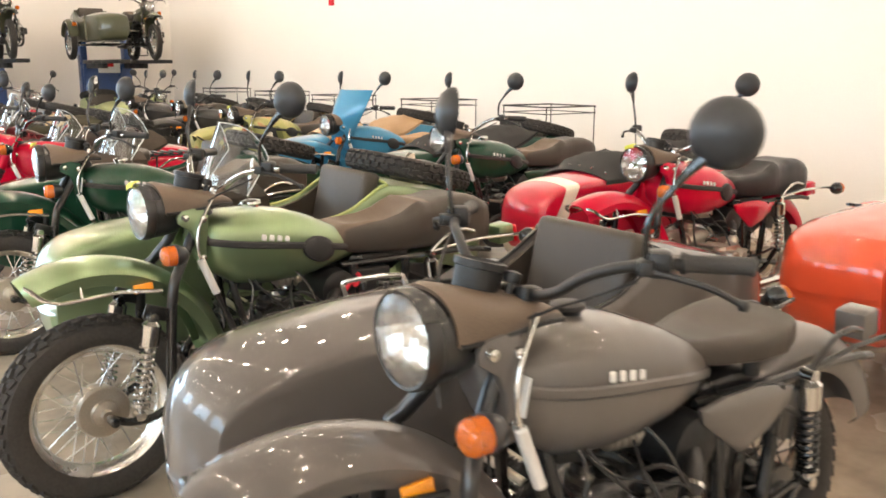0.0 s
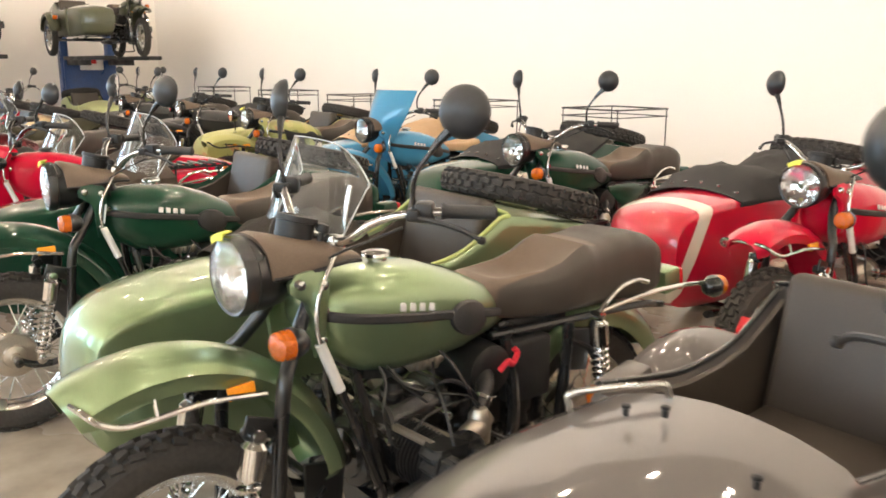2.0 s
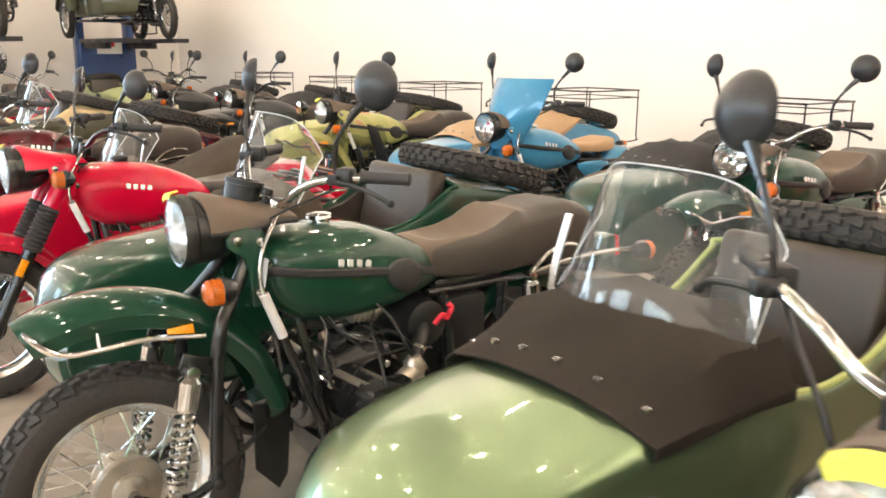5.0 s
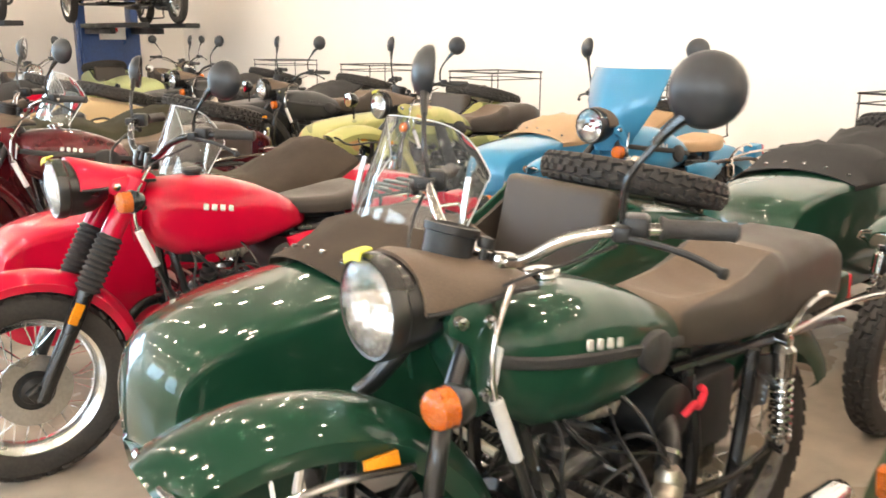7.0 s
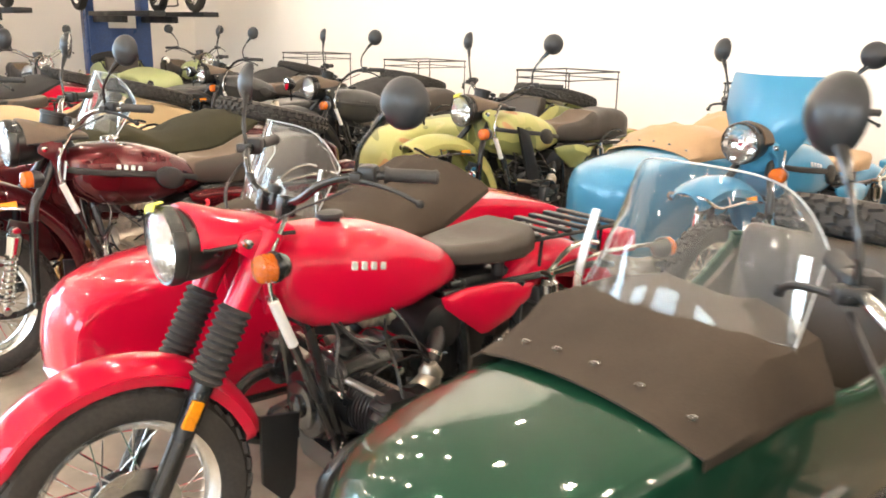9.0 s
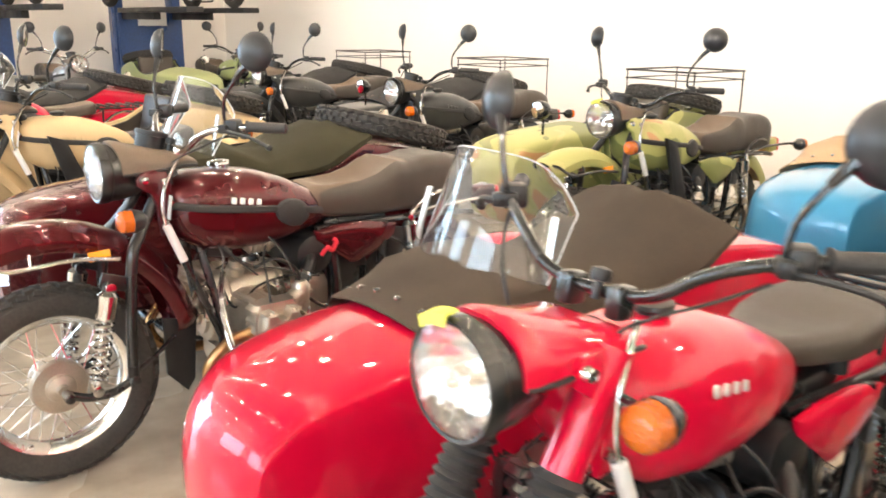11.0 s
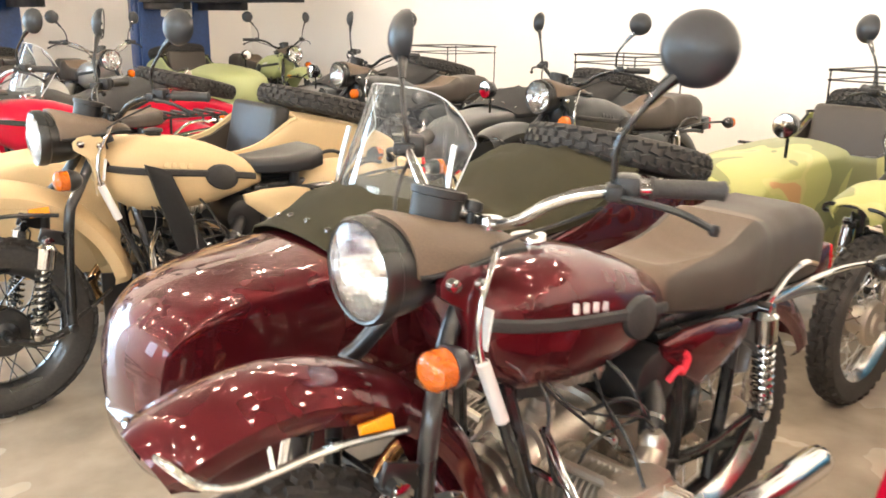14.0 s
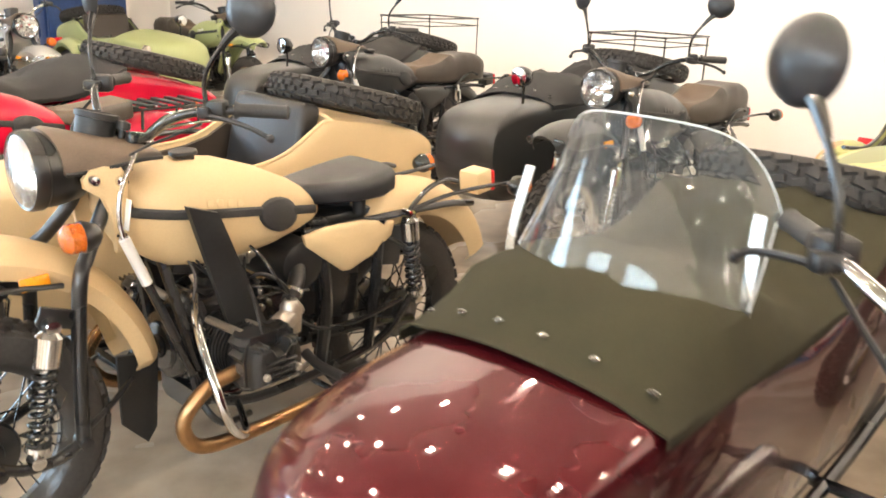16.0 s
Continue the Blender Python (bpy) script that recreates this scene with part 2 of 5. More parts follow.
def tube(bm, pts, r, n=8, steps=5, r1=None):
    line = smooth_line(pts, steps)
    loops, up = [], None
    for i, p in enumerate(line):
        d = (line[min(i + 1, len(line) - 1)] - line[max(i - 1, 0)]).normalized()
        if up is None:
            up = d.orthogonal()
        up = (up - d * up.dot(d)).normalized()
        side = d.cross(up)
        k = i / max(1, len(line) - 1)
        rr = r if r1 is None else r + (r1 - r) * k
        loops.append([p + rr * (math.cos(a) * up + math.sin(a) * side) for a in [2 * math.pi * j / n for j in range(n)]])
    return rings(bm, loops)


def lathe(bm, profile, centre, axis=(0, 1, 0), n=32, close=False, cap0=True, cap1=True):
    """Turn (radius, along) pairs about an axis through centre. close joins the last pair to the first."""
    ax = Vector(axis).normalized()
    u = ax.orthogonal().normalized()
    v = ax.cross(u)
    c = Vector(centre)
    loops = [[c + ax * h + max(r, 1e-4) * (math.cos(a) * u + math.sin(a) * v) for a in [2 * math.pi * j / n for j in range(n)]]
             for r, h in profile]
    if close:
        loops.append(loops[0])
        rings(bm, loops, cap0=False, cap1=False)
        bmesh.ops.remove_doubles(bm, verts=bm.verts, dist=1e-6)
        return bm
    return rings(bm, loops, True, cap0, cap1)


def box(bm, size, m=None, bevel=0.0, segments=2):
    made = bmesh.ops.create_cube(bm, size=1.0)["verts"]
    bmesh.ops.scale(bm, vec=size, verts=made)
    if bevel:
        es = list({e for v in made for e in v.link_edges})
        made = [v for f in bmesh.ops.bevel(bm, geom=es, offset=bevel, segments=segments, affect="EDGES", profile=0.5)["faces"] for v in f.verts] + [v for v in made if v.is_valid]
        made = list(set(made))
    if m is not None:
        bmesh.ops.transform(bm, matrix=m, verts=made)
    return bm


def box_at(size, x, y, z, rx=0, ry=0, rz=0, bevel=0.0):
    return box(bmesh.new(), size, pose(x, y, z, rx, ry, rz), bevel)


def plate(bm, outline, y, thick, bulge=0.0):
    """A flat panel with an (x, z) outline, of that thickness, in the plane y, its outer face domed."""
    cx = sum(p[0] for p in outline) / len(outline)
    cz = sum(p[1] for p in outline) / len(outline)
    back = [(x, y + thick / 2, z) for x, z in outline]
    front = [(x, y - thick / 2, z) for x, z in outline]
    mid = [(cx + (x - cx) * 0.85, y - thick / 2 - bulge * 0.7, cz + (z - cz) * 0.85) for x, z in outline]
    inner = [(cx + (x - cx) * 0.4, y - thick / 2 - bulge, cz + (z - cz) * 0.4) for x, z in outline]
    return rings(bm, [back, front, mid, inner])


# ---- parts of a sidecar motorcycle: front towards -x, its axle line at x = 0, sidecar towards +y ----
REAR = 1.47            # wheelbase
HUB = 0.31             # axle height under the frame's own zero
STAND = 0.03           # height of that zero over the ground
AXLE = 0.04            # front axle


def tyre_mesh():
    bm = bmesh.new()
    prof = [(0.236, -0.034), (0.25, -0.046), (0.285, -0.054), (0.312, -0.05), (0.328, -0.036), (0.334, -0.014), (0.334, 0.014),
            (0.328, 0.036), (0.312, 0.05), (0.285, 0.054), (0.25, 0.046), (0.236, 0.034)]
    return lathe(bm, prof, (0, 0, 0), n=56, close=True)


def tread_mesh():
    bm = bmesh.new()
    count = 40
    for i in range(count):
        for row, (y, w, off, lean) in enumerate(((-0.036, 0.02, 0.5, 38), (-0.013, 0.021, 0, 8), (0.013, 0.021, 0.5, -8), (0.036, 0.02, 0, -38))):
            a = 2 * math.pi * (i + off) / count
            r = 0.336 if abs(y) < 0.02 else 0.3265
            m = Matrix.Rotation(a, 4, "Y") @ Matrix.Translation((0, y, r)) @ Matrix.Rotation(radians(lean), 4, "X") @ Matrix.Rotation(radians(14 if row % 2 else -14), 4, "Z")
            vs = [m @ Vector(p) for p in ((-0.019, -w / 2, -0.008), (0.019, -w / 2, -0.008), (0.019, w / 2, -0.008), (-0.019, w / 2, -0.008))]
            ts = [m @ Vector(p) for p in ((-0.016, -w / 2 + 0.002, 0.009), (0.016, -w / 2 + 0.002, 0.009), (0.016, w / 2 - 0.002, 0.009), (-0.016, w / 2 - 0.002, 0.009))]
            b = [bm.verts.new(p) for p in vs]
            t = [bm.verts.new(p) for p in ts]
            bm.faces.new(t)
            for k in range(4):
                bm.faces.new((b[k], b[(k + 1) % 4], t[(k + 1) % 4], t[k]))
    return bm


def rim_mesh():
    prof = [(0.243, -0.04), (0.247, -0.037), (0.236, -0.032), (0.222, -0.022), (0.216, 0), (0.222, 0.022), (0.236, 0.032), (0.247, 0.037), (0.243, 0.04), (0.226, 0.03), (0.21, 0.01), (0.21, -0.01), (0.226, -0.03)]
    return lathe(bmesh.new(), prof, (0, 0, 0), n=48, close=True)


def hub_mesh():
    prof = [(0.012, -0.1), (0.018, -0.1), (0.02, -0.08), (0.045, -0.072), (0.05, -0.062), (0.088, -0.058), (0.094, -0.05), (0.094, -0.034), (0.08, -0.03), (0.06, -0.02),
            (0.056, 0.03), (0.078, 0.04), (0.078, 0.05), (0.03, 0.055), (0.018, 0.09), (0.012, 0.09)]
    return lathe(bmesh.new(), prof, (0, 0, 0), n=28)


def spokes_mesh():
    bm = bmesh.new()
    n = 36
    for i in range(n):
        s = -1 if i % 2 else 1
        a = 2 * math.pi * i / n
        b = a + (0.42 if (i // 2) % 2 else -0.42)
        r0 = 0.088 if s < 0 else 0.074
        y0 = -0.042 if s < 0 else 0.045
        tube(bm, [(r0 * math.cos(b), y0, r0 * math.sin(b)), (0.22 * math.cos(a), 0.004 * s, 0.22 * math.sin(a))], 0.0029, 4)
    return bm


def disc_mesh():
    bm = bmesh.new()
    return lathe(bm, [(0.07, -0.066), (0.125, -0.066), (0.125, -0.062), (0.07, -0.062)], (0, 0, 0), n=32, close=True)


def fender_mesh(cx, cz, r, a0, a1, half, skirt, n=26):
    """A mudguard: a crowned channel bent round an axle, with rolled lips."""
    bm = bmesh.new()
    prof = [(-half, -skirt), (-half - 0.004, -skirt * 0.55), (-half + 0.006, -0.028), (-half * 0.72, -0.007), (-half * 0.5, 0.0), (-half * 0.42, 0.004), (0, 0.009), (half * 0.42, 0.004), (half * 0.5, 0.0), (half * 0.72, -0.007), (half - 0.006, -0.028), (half + 0.004, -skirt * 0.55), (half, -skirt)]
    prof = prof + [(y * 0.965, d - 0.006) for y, d in prof[::-1]]
    loops = []
    for i in range(n + 1):
        k = i / n
        a = radians(a0 + (a1 - a0) * k)
        end = 1.0 - 0.55 * max(0, 1 - k / 0.05) ** 2 * 0.6 - 0.33 * max(0, 1 - (1 - k) / 0.05) ** 2
        loops.append([(cx - (r + d) * math.cos(a), y * end, cz + (r + d) * math.sin(a)) for y, d in prof])
    return rings(bm, loops)


def spring_mesh(p0, p1, r=0.026, turns=9, wire=0.0055):
    bm = bmesh.new()
    a, b = Vector(p0), Vector(p1)
    d = b - a
    ax = d.normalized()
    u = ax.orthogonal().normalized()
    v = ax.cross(u)
    n = turns * 10
    tube(bm, [a + d * (i / n) + r * (math.cos(2 * math.pi * i / 10) * u + math.sin(2 * math.pi * i / 10) * v) for i in range(n + 1)], wire, 6, 1)
    return bm


def shock_body_mesh(p0, p1):
    """Damper: rod, lower cup, shiny upper sleeve and two eyes."""
    bm = bmesh.new()
    a, b = Vector(p0), Vector(p1)
    d = b - a
    L = d.length
    lathe(bm, [(0.01, 0), (0.014, 0), (0.014, 0.02), (0.031, 0.03), (0.031, 0.042), (0.013, 0.046), (0.013, L * 0.72), (0.033, L * 0.72), (0.034, L * 0.93), (0.024, L * 0.96), (0.012, L)], a, d, 18)
    for p in (a, b):
        lathe(bm, [(0.009, -0.022), (0.018, -0.02), (0.018, 0.02), (0.009, 0.022)], p, (0, 1, 0), 14)
    return bm


def tank_mesh():
    bm = bmesh.new()
    # x, bottom, waist height, top, half width
    rows = [(0.41, 0.86, 0.895, 0.925, 0.03), (0.425, 0.83, 0.888, 0.945, 0.085), (0.47, 0.755, 0.878, 0.966, 0.122), (0.55, 0.702, 0.866, 0.981, 0.149), (0.66, 0.684, 0.853, 0.982, 0.16),
            (0.78, 0.686, 0.838, 0.966, 0.157), (0.88, 0.698, 0.822, 0.934, 0.147), (0.98, 0.722, 0.804, 0.888, 0.125), (1.05, 0.738, 0.788, 0.846, 0.095), (1.1, 0.745, 0.775, 0.808, 0.05), (1.115, 0.757, 0.771, 0.79, 0.015)]
    loops = []
    fine = []
    for a, b in zip(rows, rows[1:]):
        for k in range(3):
            t = k / 3
            fine.append([p + (q - p) * t for p, q in zip(a, b)])
    fine.append(list(rows[-1]))
    for x, zb, zw, zt, w in fine:
        loop = []
        for j in range(28):
            a = 2 * math.pi * j / 28
            c, s = math.cos(a), math.sin(a)
            y = w * math.copysign(abs(c) ** (0.68 if s > 0 else 0.52), c)
            z = zw + (zt - zw) * abs(s) ** 0.85 if s >= 0 else zw - (zw - zb) * abs(s) ** 0.7
            loop.append((x, y, z))
        loops.append(loop)
    return rings(bm, loops)


def tank_stripe_mesh():
    """The rubber strip along the tank's waist."""
    bm = bmesh.new()
    pts = [(0.422, 0.062, 0.888), (0.435, 0.098, 0.886), (0.47, 0.124, 0.879), (0.55, 0.15, 0.867), (0.66, 0.16, 0.853), (0.78, 0.157, 0.838), (0.88, 0.148, 0.822), (0.98, 0.127, 0.804), (1.05, 0.097, 0.788)]
    line = smooth_line(pts, 4)
    loops = [[(p.x, -p.y - 0.002, p.z - 0.014), (p.x, -p.y - 0.007, p.z - 0.008), (p.x, -p.y - 0.007, p.z + 0.008), (p.x, -p.y - 0.002, p.z + 0.014), (p.x, -p.y + 0.012, p.z + 0.01), (p.x, -p.y + 0.012, p.z - 0.01)] for p in line]
    return rings(bm, loops)


def knee_pad_mesh():
    bm = bmesh.new()
    loops = []
    for k, d in ((1.0, 0.012), (1.0, -0.008), (0.92, -0.016), (0.6, -0.022), (0.2, -0.024)):
        loop = []
        for j in range(22):
            a = 2 * math.pi * j / 22
            x = 0.882 + 0.078 * k * math.cos(a)
            loop.append((x, -(0.148 - 0.3 * max(0, x - 0.86)) + d, 0.81 - 0.05 * (x - 0.882) / 0.1 * 0.35 + 0.052 * k * math.sin(a)))
        loops.append(loop)
    return rings(bm, loops)


def badge_mesh():
    """The maker's mark, as four plain slanting bars."""
    bm = bmesh.new()
    for i in range(4):
        x = 0.645 + i * 0.032
        box(bm, (0.021, 0.006, 0.024), pose(x, -(0.159 - 0.04 * (x - 0.652)), 0.884 - 0.005 * i, -13, 12, 4), 0.003, 1)
    return bm


def seat_mesh(kind):
    bm = bmesh.new()
    if kind == "bench":
        rows = [(0.955, 0.83, 0.835, 0.06), (0.97, 0.79, 0.868, 0.095), (1.02, 0.765, 0.89, 0.115), (1.1, 0.752, 0.893, 0.128), (1.2, 0.745, 0.898, 0.148), (1.28, 0.742, 0.918, 0.156), (1.34, 0.741, 0.95, 0.157), (1.375, 0.74, 0.962, 0.154),
                (1.42, 0.739, 0.952, 0.149), (1.48, 0.738, 0.955, 0.146), (1.54, 0.735, 0.968, 0.146), (1.63, 0.732, 0.968, 0.142), (1.71, 0.732, 0.944, 0.135), (1.765, 0.74, 0.915, 0.115), (1.785, 0.78, 0.86, 0.08)]
        dish = {1.02: 0.004, 1.1: 0.028, 1.2: 0.042, 1.28: 0.05, 1.34: 0.035, 1.375: 0.008, 1.54: 0.008, 1.63: 0.01}
    else:
        rows = [(0.93, 0.815, 0.83, 0.03), (0.95, 0.805, 0.845, 0.06), (1.02, 0.795, 0.86, 0.078), (1.1, 0.79, 0.862, 0.115), (1.2, 0.788, 0.866, 0.15), (1.3, 0.79, 0.88, 0.155), (1.36, 0.8, 0.89, 0.135), (1.385, 0.82, 0.875, 0.09)]
        dish = {1.1: 0.01, 1.2: 0.014}
    loops = []
    fine = []
    for a, b in zip(rows, rows[1:]):
        for k in range(3):
            fine.append([p + (q - p) * k / 3 for p, q in zip(a, b)] + [dish.get(a[0], 0) * (1 - k / 3) + dish.get(b[0], 0) * k / 3])
    fine.append(list(rows[-1]) + [0])
    for x, z0, z1, w, d in fine:
        loop = []
        for j in range(24):
            a = 2 * math.pi * j / 24
            c, s = math.cos(a), math.sin(a)
            y = w * math.copysign(abs(c) ** 0.5, c)
            mid = (z0 + z1) / 2
            z = mid + (z1 - mid) * math.copysign(abs(s) ** (0.55 if s > 0 else 0.3), s)
            if s > 0:
                z -= d * max(0.0, 1 - (abs(y) / (0.72 * w)) ** 4)
            loop.append((x, y, z))
        loops.append(loop)
    return rings(bm, loops)


def side_cover_mesh():
    return plate(bmesh.new(), [(0.965, 0.725), (1.06, 0.738), (1.2, 0.735), (1.345, 0.705), (1.33, 0.66), (1.25, 0.61), (1.15, 0.578), (1.12, 0.58), (1.04, 0.64), (0.975, 0.69)], -0.145, 0.012, 0.012)


def frame_mesh():
    bm = bmesh.new()
    for s in (-1, 1):
        tube(bm, [(0.52, 0.03 * s, 0.86), (0.56, 0.09 * s, 0.62), (0.62, 0.12 * s, 0.35), (0.72, 0.13 * s, 0.25), (1.0, 0.13 * s, 0.24), (1.3, 0.13 * s, 0.28), (1.45, 0.13 * s, 0.4)], 0.016, 8)
        tube(bm, [(1.0, 0.1 * s, 0.72), (1.25, 0.12 * s, 0.72), (1.6, 0.14 * s, 0.72), (1.75, 0.14 * s, 0.7)], 0.013, 8)
        tube(bm, [(1.05, 0.11 * s, 0.72), (1.06, 0.14 * s, 0.5), (1.04, 0.13 * s, 0.26)], 0.021, 8)
        tube(bm, [(1.29, 0.14 * s, 0.72), (1.27, 0.14 * s, 0.5), (1.25, 0.13 * s, 0.27)], 0.019, 8)
        tube(bm, [(1.05, 0.15 * s, 0.4), (1.2, 0.155 * s, 0.395), (1.38, 0.155 * s, 0.42)], 0.009, 8)
        box(bm, (0.1, 0.02, 0.14), pose(1.34, 0.135 * s, 0.62, 0, 10), 0.008)
    tube(bm, [(0.5, 0, 0.92), (0.75, 0, 0.8), (1.0, 0, 0.74), (1.1, 0, 0.7)], 0.02, 8)
    tube(bm, [(0.47, 0, 1.0), (0.535, 0, 0.78)], 0.032, 12)
    # battery box and air filter in the frame's middle
    box(bm, (0.2, 0.2, 0.3), pose(1.14, 0, 0.54), 0.02)
    box(bm, (0.3, 0.16, 0.1), pose(1.2, 0, 0.7), 0.02)
    for s in (-1, 1):
        tube(bm, [(1.3, 0.135 * s, 0.66), (1.4, 0.14 * s, 0.6), (1.46, 0.14 * s, 0.5), (1.45, 0.14 * s, 0.4)], 0.012, 8)
    # swinging fork
    for s in (-1, 1):
        tube(bm, [(1.02, 0.1 * s, 0.36), (1.25, 0.12 * s, 0.35), (REAR, 0.12 * s, HUB)], 0.017, 8)
    return bm


def crankcase_mesh():
    """Cast case with raised joint flanges and a ribbed crown."""
    bm = bmesh.new()
    loops = []
    for x, w, z0, z1 in ((0.585, 0.07, 0.36, 0.52), (0.6, 0.092, 0.33, 0.55), (0.64, 0.1, 0.31, 0.575), (0.643, 0.112, 0.3, 0.588), (0.657, 0.112, 0.3, 0.588), (0.66, 0.1, 0.31, 0.58), (0.75, 0.106, 0.31, 0.6), (0.83, 0.104, 0.31, 0.59),
                         (0.833, 0.118, 0.298, 0.605), (0.85, 0.118, 0.298, 0.605), (0.853, 0.1, 0.31, 0.58), (0.9, 0.095, 0.32, 0.56), (0.93, 0.088, 0.33, 0.53)):
        zm = (z0 + z1) / 2
        loops.append([(x, w * math.copysign(abs(math.cos(a)) ** 0.6, math.cos(a)), zm + (z1 - z0) / 2 * math.copysign(abs(math.sin(a)) ** 0.75, math.sin(a))) for a in [2 * math.pi * j / 24 for j in range(24)]])
    rings(bm, loops)
    # breather and the distributor's cap
    lathe(bm, [(0.034, 0), (0.034, 0.03), (0.026, 0.036), (0.026, 0.06), (0.012, 0.066)], (0.69, -0.03, 0.58), (0, -0.2, 1), 14)
    for s in (-1, 1):
        lathe(bm, [(0.098, 0), (0.098, 0.012), (0.088, 0.014)], (0.7, 0.098 * s, 0.45), (0, s, 0), 24)
    return bm


def gearbox_mesh():
    return box_at((0.26, 0.19, 0.22), 0.99, 0, 0.43, 0, 0, 0, 0.035)


def sump_mesh():
    """Ribbed oil pan."""
    bm = bmesh.new()
    loops = []
    for x, h in [(0.6 + 0.03 * k, 0.0 if k % 2 else 0.008) for k in range(11)]:
        loops.append([(x, -0.1 + h, 0.31), (x, -0.1 + h, 0.25 + h), (x, -0.07, 0.23 + h), (x, 0.07, 0.23 + h), (x, 0.1 - h, 0.25 + h), (x, 0.1 - h, 0.31)])
    return rings(bm, loops)


def timing_cover_mesh():
    """Front cover with a stepped round boss and a ring of cap screws."""
    bm = bmesh.new()
    lathe(bm, [(0.028, -0.065), (0.034, -0.062), (0.036, -0.052), (0.07, -0.05), (0.074, -0.038), (0.1, -0.034), (0.106, -0.02), (0.108, 0.01), (0.116, 0.012), (0.116, 0.05)], (0.6, 0, 0.44), (1, 0, 0), 28)
    for j in range(8):
        a = 2 * math.pi * (j + 0.5) / 8
        lathe(bm, [(0.007, -0.008), (0.009, -0.006), (0.009, 0.02)], (0.575, 0.09 * math.cos(a), 0.44 + 0.09 * math.sin(a)), (1, 0, 0), 6)
    return bm


def cylinder_mesh():
    """One finned barrel and its head with a ribbed rocker cover, on the left side."""
    bm = bmesh.new()
    prof = [(0.06, 0.1)]
    for k in range(10):
        prof += [(0.062, 0.112 + 0.016 * k), (0.086, 0.114 + 0.016 * k), (0.086, 0.119 + 0.016 * k), (0.062, 0.121 + 0.016 * k)]
    lathe(bm, prof + [(0.06, 0.28)], (0.7, 0, 0.45), (0, -1, 0.05), 24)
    return bm


def cylinder_head_mesh():
    bm = bmesh.new()
    loops = []
    for k in range(9):
        r = 1.0 if k % 2 else 0.86
        for d in (0.0, 0.006):
            z = 0.39 + 0.019 * k + d
            loops.append([(0.7 + 0.09 * r * cx, -0.3 + 0.042 * r * cy, z) for cx, cy in ((-1, -0.6), (-0.8, -1), (0.8, -1), (1, -0.6), (1, 0.6), (0.8, 1), (-0.8, 1), (-1, 0.6))])
    return rings(bm, loops)


def rocker_cover_mesh():
    """Angular cover with a split crown and three raised ribs across its face."""
    bm = bmesh.new()
    loops = []
    pts = [(-0.08, -0.055), (0.08, -0.055), (0.082, 0.02), (0.07, 0.062), (0.035, 0.066), (0.018, 0.035), (-0.018, 0.035), (-0.035, 0.066), (-0.07, 0.062), (-0.082, 0.02)]
    for d, k in ((-0.333, 1.06), (-0.341, 1.06), (-0.342, 0.98), (-0.362, 0.97), (-0.383, 0.88), (-0.39, 0.76)):
        loops.append([(0.7 + x * k, d, 0.468 + z * k) for x, z in pts])
    rings(bm, loops)
    for i in range(4):
        box(bm, (0.1, 0.016, 0.007), pose(0.7, -0.39, 0.432 + 0.017 * i), 0.002, 1)
    for sx in (-1, 1):
        for i in range(3):
            box(bm, (0.006, 0.05, 0.012), pose(0.7 + sx * (0.036 + 0.016 * i), -0.362, 0.528 - 0.002 * i), 0.002, 1)
    return bm


def intake_mesh():
    bm = bmesh.new()
    # push-rod tubes and carburettor
    for dx in (-0.03, 0.03):
        tube(bm, [(0.68 + dx, -0.11, 0.53), (0.68 + dx, -0.28, 0.54)], 0.012, 8)
    lathe(bm, [(0.02, 0), (0.032, 0.01), (0.032, 0.07), (0.024, 0.075), (0.024, 0.11)], (0.79, -0.24, 0.5), (1, 0.25, 0.35), 16)
    lathe(bm, [(0.01, -0.06), (0.03, -0.05), (0.033, 0.0), (0.033, 0.03), (0.02, 0.05)], (0.86, -0.22, 0.52), (0, 0, 1), 16)
    return bm


def alternator_mesh():
    """Small finned generator under the tank."""
    prof = [(0.012, -0.06)]
    for k in range(5):
        prof += [(0.026, -0.045 + 0.018 * k), (0.03, -0.042 + 0.018 * k), (0.03, -0.034 + 0.018 * k), (0.022, -0.031 + 0.018 * k)]
    return lathe(bmesh.new(), prof + [(0.012, 0.06)], (0.77, -0.075, 0.69), (1, -0.25, 0), 20)


def header_mesh():
    bm = bmesh.new()
    tube(bm, [(0.62, -0.29, 0.44), (0.53, -0.29, 0.42), (0.46, -0.28, 0.34), (0.5, -0.27, 0.25), (0.62, -0.255, 0.215), (0.8, -0.25, 0.215), (1.0, -0.25, 0.225)], 0.021, 12)
    return bm


def crash_bar_mesh():
    bm = bmesh.new()
    tube(bm, [(0.6, -0.13, 0.62), (0.53, -0.26, 0.58), (0.49, -0.4, 0.48), (0.52, -0.42, 0.36), (0.62, -0.33, 0.27), (0.72, -0.14, 0.25)], 0.012, 10)
    return bm


def muffler_mesh():
    return lathe(bmesh.new(), [(0.018, 0), (0.022, 0.02), (0.04, 0.1), (0.046, 0.14), (0.046, 0.6), (0.041, 0.63), (0.028, 0.645), (0.024, 0.645), (0.024, 0.6)], (0.98, -0.25, 0.225), (0.998, -0.02, 0.05), 20)


